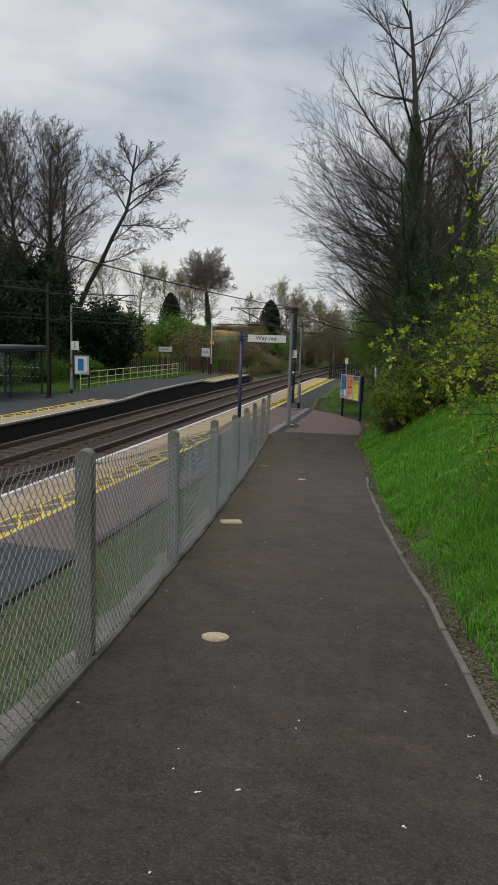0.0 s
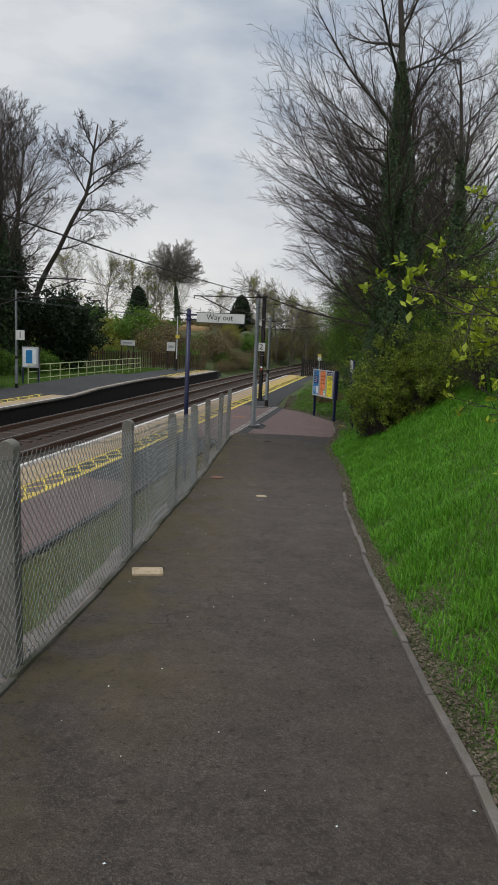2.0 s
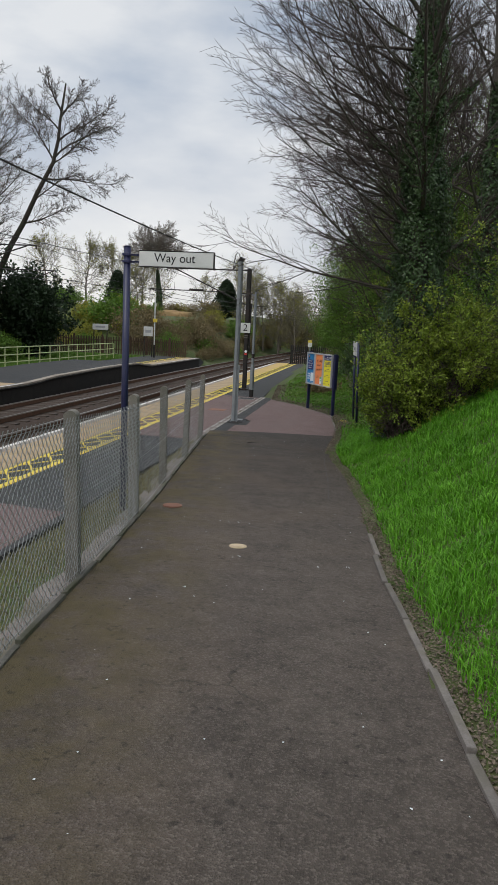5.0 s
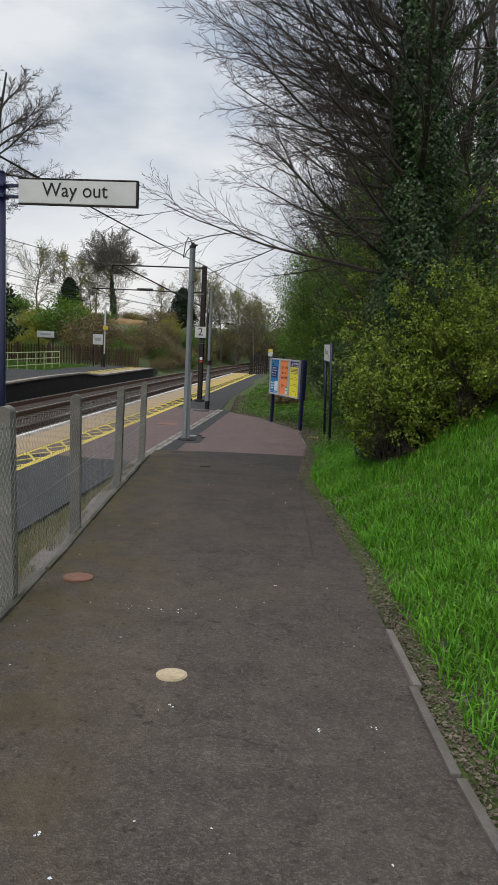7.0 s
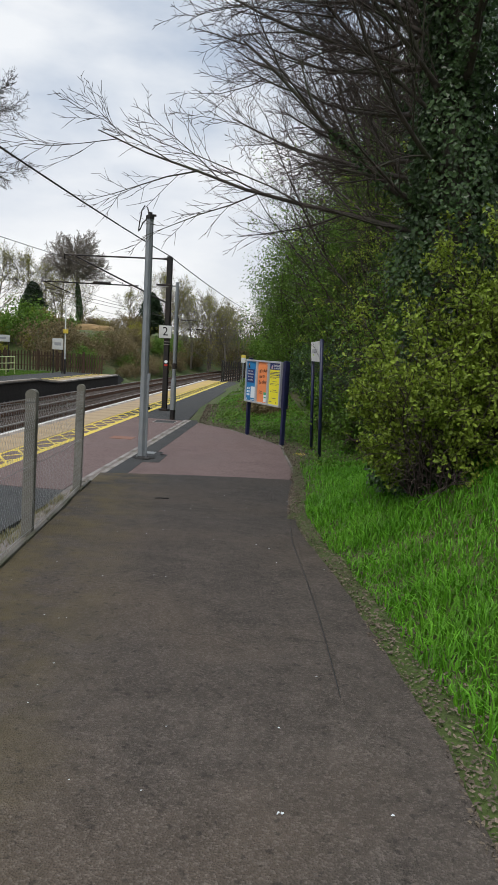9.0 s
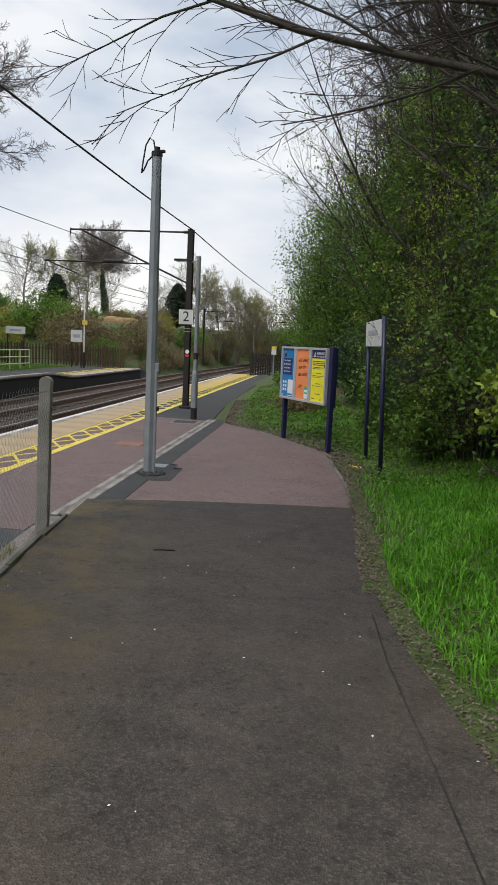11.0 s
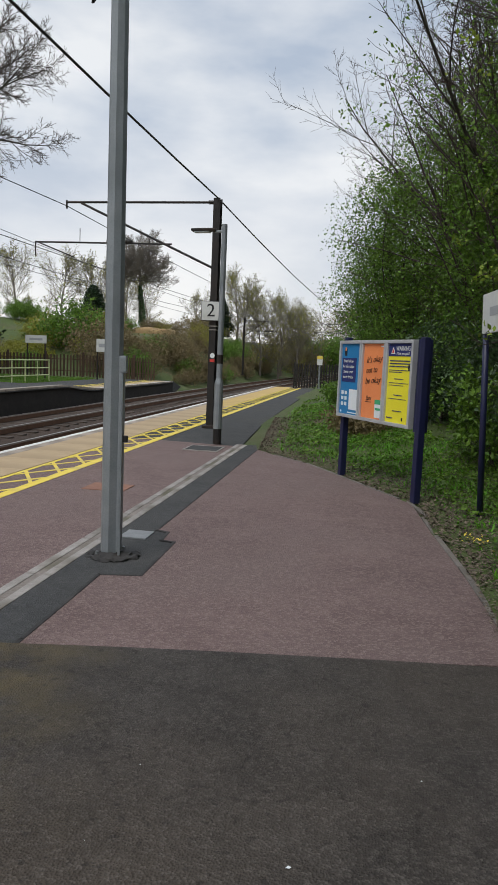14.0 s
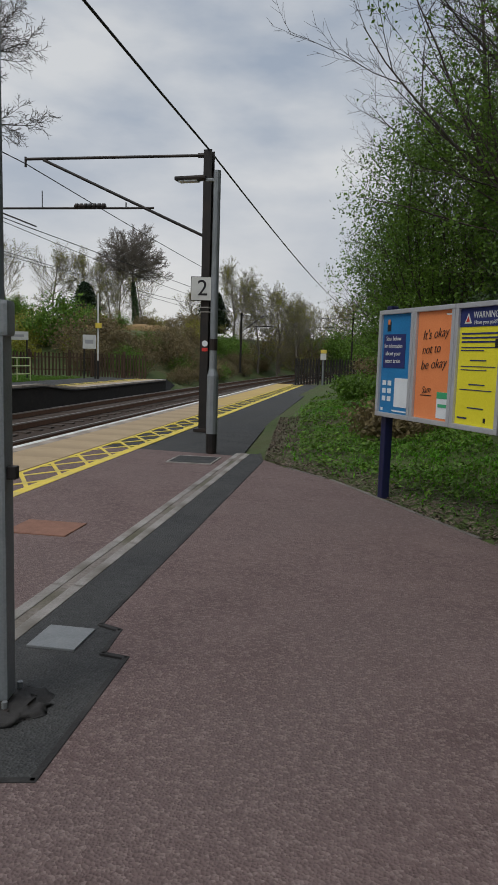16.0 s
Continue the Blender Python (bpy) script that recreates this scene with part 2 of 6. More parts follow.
M_BUFF = mat("buff_paving", (0.34, 0.25, 0.15), (0.42, 0.32, 0.20), scale=5, c3=(0.30, 0.225, 0.14), per=0.03, bump=0.2)
M_OCHRE = mat("ochre_paving", (0.42, 0.29, 0.10), (0.50, 0.36, 0.13), scale=5, c3=(0.40, 0.28, 0.13), per=0.03, bump=0.2)
M_YEL = mat("yellow_paint", (0.62, 0.47, 0.06), (0.72, 0.56, 0.09), scale=9, c3=(0.50, 0.40, 0.12), big=2.5, bump=0.15, rough=0.7)
M_WHITE = mat("white_line_paint", (0.58, 0.57, 0.55), (0.72, 0.71, 0.69), scale=9, c3=(0.45, 0.44, 0.42), big=2.0, bump=0.15)
M_CONC = mat("weathered_concrete", (0.125, 0.118, 0.10), (0.215, 0.20, 0.172), scale=7, c3=(0.10, 0.10, 0.078), big=2.2, per=0.14, bump=0.5)
M_KERB = mat("kerb_concrete", (0.105, 0.092, 0.083), (0.175, 0.158, 0.145), scale=9, c3=(0.14, 0.125, 0.10), big=3.0, per=0.16, bump=0.5)
M_HAUNCH = mat("rough_pinkish_concrete", (0.13, 0.11, 0.098), (0.24, 0.21, 0.19), scale=6, fine=40, c3=(0.10, 0.092, 0.06), big=1.6, bump=0.9, step=0.012)
M_COPE = mat("grey_coping_concrete", (0.27, 0.23, 0.19), (0.37, 0.32, 0.27), scale=6, c3=(0.20, 0.175, 0.15), big=2.0, per=0.1, bump=0.3)
M_CHAN = mat("pale_channel_concrete", (0.21, 0.195, 0.18), (0.33, 0.31, 0.29), scale=9, c3=(0.14, 0.125, 0.105), big=2.5, per=0.1, bump=0.4)
M_TAR = mat("bitumen", (0.016, 0.015, 0.015), (0.034, 0.032, 0.031), scale=12, rough=0.75, c3=(0.05, 0.047, 0.045), big=4, bump=0.5)
M_GALV = mat("galvanised_steel", (0.21, 0.23, 0.245), (0.28, 0.30, 0.315), scale=6, rough=0.5, metal=0.45, c3=(0.18, 0.20, 0.21), big=1.2, bump=0.05)
M_WIRE = mat("fence_wire", (0.26, 0.27, 0.27), (0.38, 0.39, 0.39), scale=4, rough=0.5, metal=0.5, bump=0.0)
M_BLACKM = mat("dark_painted_steel", (0.012, 0.011, 0.0105), (0.024, 0.021, 0.020), scale=6, rough=0.55, c3=(0.034, 0.023, 0.018), big=1.5, bump=0.1)
M_CABLE = mat("black_cable", (0.015, 0.015, 0.016), (0.03, 0.03, 0.03), rough=0.6, bump=0.0)
M_ROOF = mat("dark_grey_roof", (0.07, 0.075, 0.085), (0.11, 0.115, 0.125), scale=4, rough=0.6, bump=0.05)
M_NAVY = mat("navy_paint", (0.009, 0.011, 0.046), (0.014, 0.017, 0.064), scale=5, rough=0.4, c3=(0.020, 0.022, 0.058), big=2, bump=0.06, spec=0.5)
M_ALU = mat("aluminium_frame", (0.44, 0.45, 0.47), (0.53, 0.54, 0.56), scale=8, rough=0.42, metal=0.35, bump=0.03)
M_SIGN = mat("sign_white", (0.56, 0.57, 0.56), (0.63, 0.64, 0.62), scale=5, rough=0.45, c3=(0.50, 0.51, 0.49), big=3, bump=0.0)
M_INK = mat("sign_black", (0.014, 0.014, 0.016), (0.022, 0.022, 0.024), rough=0.5, bump=0.0)
M_INKBLUE = mat("ink_navy", (0.022, 0.030, 0.12), (0.028, 0.038, 0.15), rough=0.5, bump=0.0)
M_GREYINK = mat("faded_grey_print", (0.30, 0.31, 0.33), (0.38, 0.39, 0.41), scale=5, rough=0.45, bump=0.0)
M_PBLUE = mat("poster_blue", (0.022, 0.16, 0.36), (0.03, 0.21, 0.46), scale=2, rough=0.35, bump=0.0)
M_PORANGE = mat("poster_orange", (0.72, 0.22, 0.08), (0.80, 0.28, 0.11), scale=3, rough=0.35, bump=0.0)
M_PYELLOW = mat("poster_yellow", (0.70, 0.62, 0.03), (0.80, 0.72, 0.05), scale=2, rough=0.35, bump=0.0)
M_PALE = mat("poster_pale", (0.62, 0.66, 0.68), (0.72, 0.76, 0.78), scale=5, rough=0.4, bump=0.0)
M_PGREEN = mat("poster_green", (0.05, 0.33, 0.15), (0.07, 0.40, 0.19), rough=0.4, bump=0.0)
M_REDINK = mat("warning_red", (0.50, 0.03, 0.03), (0.58, 0.05, 0.04), rough=0.4, bump=0.0)
M_RAIL = mat("rail_steel", (0.30, 0.27, 0.25), (0.40, 0.37, 0.35), scale=3, rough=0.35, metal=0.8, bump=0.03)
M_RUST = mat("rusty_rail_side", (0.085, 0.045, 0.028), (0.14, 0.075, 0.045), scale=6, bump=0.3)
M_SLEEP = mat("sleeper_concrete", (0.045, 0.034, 0.027), (0.080, 0.062, 0.050), scale=6, per=0.15, bump=0.4)
M_BALLAST = mat("ballast", (0.026, 0.016, 0.011), (0.074, 0.050, 0.036), scale=14, fine=42, c3=(0.045, 0.030, 0.021), big=0.5, bump=1.0, step=0.03)
# near-black because the shade below the platform edge is put into the colour
M_BRICKD = mat("shaded_platform_wall", (0.010, 0.009, 0.008), (0.026, 0.022, 0.019), scale=5, c3=(0.016, 0.015, 0.014), bump=0.5)
M_SOIL = mat("grassy_ground", (0.046, 0.062, 0.018), (0.070, 0.105, 0.024), scale=3, fine=30, c3=(0.085, 0.075, 0.038), big=0.35, bump=0.8, step=0.03)
M_GRASS = leafy("grass_blades", (0.072, 0.228, 0.010), (0.145, 0.355, 0.026), per=0.4)
M_DRY = leafy("rough_dry_grass", (0.14, 0.135, 0.055), (0.24, 0.21, 0.10), per=0.4)
M_LAWN = leafy("far_lawn_blades", (0.07, 0.16, 0.015), (0.12, 0.23, 0.022), per=0.3)
M_LITTER = mat("leaf_litter", (0.070, 0.054, 0.040), (0.185, 0.150, 0.112), scale=9, per=0.4, island=True, bump=0.0)
M_BARK = mat("grey_brown_bark", (0.040, 0.033, 0.028), (0.080, 0.068, 0.058), scale=9, c3=(0.055, 0.058, 0.035), big=2, bump=0.8, stretch=(1, 1, 0.3), step=0.01)
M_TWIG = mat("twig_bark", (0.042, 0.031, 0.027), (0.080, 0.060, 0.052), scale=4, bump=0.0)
# twig bark for trees farther off: the paleness of distance is put into the colour
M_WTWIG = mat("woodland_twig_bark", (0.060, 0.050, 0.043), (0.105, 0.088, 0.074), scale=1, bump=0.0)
M_FTWIG = mat("distance_paled_twig_bark", (0.135, 0.117, 0.098), (0.20, 0.176, 0.150), scale=1, bump=0.0)
M_IVY = leafy("ivy_leaves", (0.030, 0.062, 0.022), (0.080, 0.135, 0.050), per=0.5, rough=0.3)
M_YOUNG = leafy("young_yellow_green_leaves", (0.22, 0.31, 0.014), (0.38, 0.45, 0.040), per=0.3)
M_BUSH = leafy("hawthorn_leaves", (0.125, 0.20, 0.018), (0.27, 0.34, 0.045), per=0.4)
M_GREEN = leafy("green_leaves", (0.055, 0.130, 0.014), (0.15, 0.25, 0.032), per=0.45)
M_EVER = leafy("evergreen_leaves", (0.014, 0.030, 0.013), (0.032, 0.058, 0.022), per=0.4)
M_SCRUB = leafy("yellowing_scrub", (0.19, 0.20, 0.025), (0.30, 0.29, 0.04), per=0.4)
M_BROWN = leafy("brown_scrub", (0.14, 0.11, 0.055), (0.23, 0.18, 0.085), per=0.4)
M_TAN = mat("dry_earth", (0.27, 0.17, 0.085), (0.38, 0.26, 0.13), scale=2, c3=(0.24, 0.18, 0.09), big=0.3, bump=0.5)
M_WOODF = mat("brown_fence_wood", (0.055, 0.034, 0.022), (0.095, 0.060, 0.040), scale=8, per=0.25, bump=0.3)
M_EDGE = mat("mossy_edging_concrete", (0.075, 0.070, 0.058), (0.145, 0.138, 0.118), scale=7, c3=(0.060, 0.062, 0.034), big=1.6, bump=0.5, per=0.15)
M_HAND = mat("pale_green_rail_paint", (0.38, 0.42, 0.20), (0.48, 0.52, 0.27), scale=5, rough=0.5, bump=0.0)
M_COVER = mat("pale_iron_cover", (0.42, 0.33, 0.22), (0.60, 0.48, 0.33), scale=14, fine=60, c3=(0.36, 0.29, 0.18), big=9, bump=0.4)
M_RCOVER = mat("rusty_cover", (0.19, 0.095, 0.065), (0.27, 0.14, 0.10), scale=12, bump=0.4)
M_PLATE = mat("steel_plate", (0.17, 0.18, 0.185), (0.24, 0.25, 0.255), scale=10, rough=0.5, metal=0.3, bump=0.2)
M_GLASS = bpy.data.materials.new("shelter_glass")
M_GLASS.use_nodes = True
M_GLASS.node_tree.nodes["Principled BSDF"].inputs["Transmission Weight"].default_value = 1.0
M_GLASS.node_tree.nodes["Principled BSDF"].inputs["Roughness"].default_value = 0.03
M_GLASS.node_tree.nodes["Principled BSDF"].inputs["Base Color"].default_value = (0.75, 0.8, 0.82, 1)


# ---- building helpers ----
def bm_new():
    return bmesh.new()


def box(bm, c, s, rz=0.0, bevel=0.0, m=None):
    """A box of size s about c, turned rz degrees, its edges rounded by bevel."""
    r = bmesh.ops.create_cube(bm, size=1.0, matrix=(m or Matrix()) @ pose(*c, 0, 0, rz) @ Matrix.Diagonal((*s, 1)))
    if bevel:
        edges = {e for v in r["verts"] for e in v.link_edges}
        bmesh.ops.bevel(bm, geom=list(edges), offset=bevel, segments=2, profile=0.7, affect="EDGES")


def tube(bm, a, b, r0, r1=None, sides=10):
    """A round bar from a to b."""
    a, b = Vector(a), Vector(b)
    way = b - a
    m = Matrix.Translation((a + b) / 2) @ way.to_track_quat("Z", "Y").to_matrix().to_4x4()
    bmesh.ops.create_cone(bm, cap_ends=True, segments=sides, radius1=r0, radius2=r0 if r1 is None else r1, depth=way.length, matrix=m)


def prism(bm, outline, z0, z1):
    """An upright slab over an outline of (x, y), from z0 to z1 (z may be a function of x, y)."""
    f0 = z0 if callable(z0) else (lambda x, y: z0)
    f1 = z1 if callable(z1) else (lambda x, y: z1)
    low = [bm.verts.new((x, y, f0(x, y))) for x, y in outline]
    top = [bm.verts.new((x, y, f1(x, y))) for x, y in outline]
    bm.faces.new(top)
    bm.faces.new(low[::-1])
    for i in range(len(outline)):
        j = (i + 1) % len(outline)
        bm.faces.new((low[i], low[j], top[j], top[i]))
    bmesh.ops.recalc_face_normals(bm, faces=bm.faces[:])


def mesh_of(name, bm, material, smooth=False):
    me = bpy.data.meshes.new(name)
    bm.to_mesh(me)
    bm.free()
    me.materials.append(material)
    if smooth:
        for p in me.polygons:
            p.use_smooth = True
    return me


def part(name, bm, material, parent=None, label="", smooth=False):
    """Links a bmesh as one mesh object, under a thing or a part if one is given."""
    ob = new(name, mesh_of(name, bm, material, smooth))
    ob.parent = parent
    return tagged(ob, label)


def raw(name, verts, faces, material, parent=None, smooth=False):
    """One mesh object from arrays of places and faces, all faces with the same number of corners."""
    verts, faces = np.asarray(verts, np.float32), np.asarray(faces, np.int32)
    me = bpy.data.meshes.new(name)
    me.vertices.add(len(verts))
    me.vertices.foreach_set("co", verts.ravel())
    k = faces.shape[1]
    me.loops.add(faces.size)
    me.loops.foreach_set("vertex_index", faces.ravel())
    me.polygons.add(len(faces))
    me.polygons.foreach_set("loop_start", np.arange(0, faces.size, k, dtype=np.int32))
    me.polygons.foreach_set("use_smooth", np.full(len(faces), smooth))
    me.update(calc_edges=True)
    me.materials.append(material)
    ob = new(name, me)
    ob.parent = parent
    return ob


def thing(name, m, label, category, group="", kind=""):
    """The Empty at the base of a thing, at the pose m."""
    ob = new(name)
    ob.empty_display_size = 0.2
    ob.matrix_basis = m
    return tagged(ob, label, category, group, kind)


def piece(name, me, m, parent):
    """A further object on a shared mesh."""
    ob = new(name, me)
    ob.parent = parent
    ob.matrix_basis = m
    return ob


def writing(name, text, size, material, m, parent, width=0.0, slant=0.0):
    """Words in the built-in font as a thin mesh; m: the pose of the middle of the text, which faces +z."""
    cu = bpy.data.curves.new(name, "FONT")
    cu.body, cu.size, cu.extrude = text, size, 0.0012
    cu.shear, cu.offset = slant, -0.012 * size * (slant > 0)
    cu.align_x, cu.align_y = "CENTER", "CENTER"
    ob = bpy.data.objects.new(name, cu)
    me = bpy.data.meshes.new_from_object(ob)
    bpy.data.objects.remove(ob)
    me.materials.clear()
    me.materials.append(material)
    out = new(name, me)
    out.parent = parent
    wide = max((v.co.x for v in me.vertices), default=1) - min((v.co.x for v in me.vertices), default=0)
    out.matrix_basis = m @ Matrix.Diagonal((width / wide if width else 1, 1, 1, 1))
    return out


def sweep(name, points, r, material, parent=None, sides=6):
    """One unbroken round cable along the points."""
    pts = np.asarray(points, float)
    way = np.gradient(pts, axis=0)
    way /= np.linalg.norm(way, axis=1)[:, None] + 1e-9
    s = np.cross(way, (0.31, 0.24, 0.92) if abs(way[0][2]) < 0.9 else (0.9, 0.3, 0.1))
    s /= np.linalg.norm(s, axis=1)[:, None] + 1e-9
    u = np.cross(way, s)
    ang = np.arange(sides) * 2 * math.pi / sides
    v = pts[:, None] + r * (np.cos(ang)[None, :, None] * s[:, None] + np.sin(ang)[None, :, None] * u[:, None])
    f = [(i * sides + k, i * sides + (k + 1) % sides, (i + 1) * sides + (k + 1) % sides, (i + 1) * sides + k) for i in range(len(pts) - 1) for k in range(sides)]
    return raw(name, v.reshape(-1, 3), f, material, parent, smooth=True)


# ---- the lie of the land ----
PZ = -1.92                     # platform level
EDGE, FAR_EDGE = -8.03, -14.12  # platform edges
PY = (-30, -5, 0, 2.6, 4.8, 6.4, 8.0, 9.6, 11.5, 13.5, 16.2, 19.7, 25.0, 30.0, 90.0)
PH = (2.6, 0.35, -0.17, -0.44, -0.72, -0.86, -1.01, -1.16, -1.26, -1.42, -1.57, -1.68, PZ, PZ, PZ)
RY = (-30, 0, 3.6, 6.3, 7.6, 10.7, 14.0, 17.0, 19.1, 20.6, 22.0, 25.0, 26.65, 28.05, 29.4, 30.5, 32.0, 32.7, 33.4, 40.0, 62.0)
RX = (3.4, 0.98, 0.58, 0.30, 0.10, -0.31, -0.68, -0.90, -1.17, -1.43, -1.60, -1.60, -1.70, -1.84, -1.95, -2.56, -3.38, -3.97, -4.40, -5.0, -5.5)


TAB = np.arange(-40.0, 100.0, 0.1)
TAB_Z = [float(sum(np.interp(y + d, PY, PH) for d in (-0.8, -0.4, 0, 0.4, 0.8)) / 5 - 0.02 * (y < 22)) if y < 24.2 else float(np.interp(y, PY, PH)) for y in TAB]
TAB_R = [float(np.interp(y, RY, RX)) for y in TAB]


def table(tab, y):
    u = min(max((y + 40.0) * 10.0, 0.0), len(tab) - 1.001)
    i = int(u)
    return tab[i] + (tab[i + 1] - tab[i]) * (u - i)


def path_z(y):
    return table(TAB_Z, y)


def path_right(y):
    return table(TAB_R, y)


def fence_x(y):
    return -1.36 - 0.138 * y if y > -6 else -0.53


def ease(a, b, v):
    t = min(max((v - a) / (b - a), 0.0), 1.0)
    return t * t * (3 - 2 * t)


def curve_x(y):
    """How far the railway has bent to the right at y."""
    return 0.00055 * max(y - 45.0, 0.0) ** 2


def land(x, y):
    pz, xr, xf = path_z(min(y, 60.0)), path_right(min(y, 62.0)), fence_x(y)
    bump = 0.05 * noise.noise((x * 0.7, y * 0.7, 0.0)) + 0.02 * noise.noise((x * 2.3, y * 2.3, 4.0))
    bend = curve_x(y)
    if y > 62:
        xr += bend
    if x >= xr:
        d = x - xr
        steep = 0.15 * (1 - ease(9, 16, y)) + 0.46 * (1 - ease(20.5, 26.5, y)) + 0.17 + 0.12 * ease(33, 50, y)
        rise = steep * max(d - 0.25 - 0.75 * ease(24.5, 27.0, y) * (1 - ease(33, 40, y)), 0.0)
        rise = min(rise, 2.4 + 0.08 * max(d - 3, 0)) if d < 60 else 7.0
        return pz + 0.02 + rise + bump * min(d * 2, 1.5)
    left = -5.8 if y > 33.7 else -4.75 if y > 23.9 else min(xf, -1.0)
    if y < 61.5:
        if x > left:
            return pz - (0.03 if y > 33.7 else 0.08)
        if y < 23.9 and x > -4.72:
            t = min(max((xf - x) / max(xf + 4.72, 0.05), 0), 1)
            return pz - 0.06 + (PZ - 0.01 - pz + 0.06) * (0.35 * t + 0.65 * ease(0, 1, t)) + 0.6 * bump * (1 - t)
        if x > -7.75:
            return PZ - 0.35
    elif x > -7.75 + bend:
        return PZ - 0.45 + 0.5 * ease(-7.0 + bend, -4.5 + bend, x) + bump
    if x > -14.4 + bend:
        return PZ - 0.86
    if x > -17.9 and y < 66:
        return PZ - 0.4
    lawn = PZ - 0.02 + bump * 0.7 + 1.2 * ease(-26, -40, x)
    bank = 3.4 * ease(64, 84, y) * ease(-15.0 + bend, -21.0 + bend, x) + 1.5 * ease(90, 200, y)
    return lawn - 0.75 * ease(64, 68, y) * (1 - ease(-15.0 + bend, -18.5 + bend, x)) + bank


def lines(*spans):
    out = []
    for a, b, s in spans:
        out += list(np.arange(a, b - 1e-6, s))
    return np.array(out + [spans[-1][1]])


gx = lines((-1500, -200, 260), (-200, -48, 19), (-48, -19, 1.5), (-19, -4.8, 0.55), (-4.8, 5.0, 0.2), (5.0, 16.0, 1.1), (16, 80, 8), (80, 1500, 142))
gy = lines((-1500, -100, 200), (-100, -10, 9), (-10, 36, 0.4), (36, 110, 1.25), (110, 260, 10), (260, 1500, 155))
gv = [(x, y, land(x, y)) for y in gy for x in gx]
nx = len(gx)
gf = [(j * nx + i, j * nx + i + 1, (j + 1) * nx + i + 1, (j + 1) * nx + i) for j in range(len(gy) - 1) for i in range(nx - 1)]
ground = tagged(raw("ground", gv, gf, M_SOIL, smooth=True), "grassy earth rising beside path and railway", "ground", kind="structure")

HEIGHTS = np.array(gv)[:, 2].reshape(len(gy), nx)


def ground_z(x, y):
    """The ground's height, as its mesh has it."""
    i, j = int(np.searchsorted(gx, x)) - 1, int(np.searchsorted(gy, y)) - 1
    u, v = (x - gx[i]) / (gx[i + 1] - gx[i]), (y - gy[j]) / (gy[j + 1] - gy[j])
    h = HEIGHTS
    return (h[j, i] * (1 - u) + h[j, i + 1] * u) * (1 - v) + (h[j + 1, i] * (1 - u) + h[j + 1, i + 1] * u) * v


# ---- the path down to the platform ----
ys = np.arange(-9.0, 24.81, 0.3)
pv, pf = [], []
for y in ys:
    x0, x1 = fence_x(y) + 0.06, path_right(y)
    for k in range(13):
        u = k / 12
        x = x0 + (x1 - x0) * u
        ragged = 0.05 * noise.noise((y * 1.7, 3.0, 0.0)) + 0.03 * noise.noise((y * 5.1, 9.0, 0)) if k == 12 and y > 16 else 0.0
        skew = 0.17 * u * ease(22.5, 24.8, y)
        pv.append((x + ragged, y + skew * 2.8, path_z(y) + 0.012 * math.sin(u * math.pi) + 0.004 * noise.noise((x * 1.5, y * 1.5, 2))))
for j in range(len(ys) - 1):
    for i in range(12):
        a = j * 13 + i
        pf.append((a, a + 1, a + 14, a + 13))
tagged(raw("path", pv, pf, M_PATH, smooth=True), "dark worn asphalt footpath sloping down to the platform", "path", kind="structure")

# patches of repaired asphalt and a cracked strip along the grass side
bm = bm_new()
crack = [(-1.33, 17.2), (-1.37, 17.9), (-1.41, 18.5), (-1.48, 19.3), (-1.60, 20.6), (-1.63, 21.4)]
for (xa, ya), (xb, yb) in zip(crack, crack[1:]):
    prism(bm, [(xa, ya), (xa + 0.005, ya), (xb + 0.005, yb), (xb, yb)], lambda x, y: path_z(y) - 0.01, lambda x, y: path_z(y) + 0.009)
tagged(part("path_joint", bm, M_CABLE), "dark tar joint in the asphalt", "joint", kind="structure")

# ---- near platform ----
plat = thing("platform", pose(0, 0, 0), "near railway platform with red and grey tarmac", "platform", kind="structure")


def slab(name, outline, z0, z1, material, label=""):
    b = bm_new()
    prism(b, outline, z0, z1)
    return part(name, b, material, plat, label)


slab("platform_body", [(EDGE + 0.25, -30), (-4.74, -30), (-4.74, 23.9), (-4.74, 33.9), (-5.05, 38.7), (-5.55, 61.2), (EDGE + 0.25, 61.2)], PZ - 0.9, PZ - 0.006, M_DARK, "dark grey asphalt surface")
slab("platform_face", [(EDGE + 0.06, -30), (EDGE + 0.25, -30), (EDGE + 0.25, 61.2), (EDGE + 0.06, 61.2)], PZ - 0.9, PZ - 0.1, M_BRICKD, "brick platform wall with its shade put into the colour")
for name, ya, yb in (("red_tarmac", 9.6, 16.4), ("red_tarmac", 23.2, 33.6)):
    slab(name, [(-6.91, ya + 0.1), (-4.84, ya), (-4.84, yb), (-6.91, yb + 0.3)], PZ - 0.02, PZ, M_RED, "dull red tarmac surface")
slab("end_ramp", [(EDGE + 0.1, 61.2), (-5.55, 61.2), (-5.2, 66.0), (EDGE + 0.9, 66.0)], PZ - 0.9, lambda x, y: PZ - 0.006 - 0.7 * ease(61.2, 66, y), M_DARK)

# coping stones, buff paving slabs and painted lines
bm = bm_new()
box(bm, (0, 0, 0), (0.30, 0.895, 0.11), bevel=0.012)
me_cop = mesh_of("coping_stone", bm, M_COPE)
bm = bm_new()
box(bm, (0, 0, 0), (0.80, 0.895, 0.05), bevel=0.004)
me_slab = mesh_of("paving_slab", bm, M_BUFF)
me_slab_far = me_slab.copy()
me_slab_far.materials.clear()
me_slab_far.materials.append(M_OCHRE)
y = 6.0
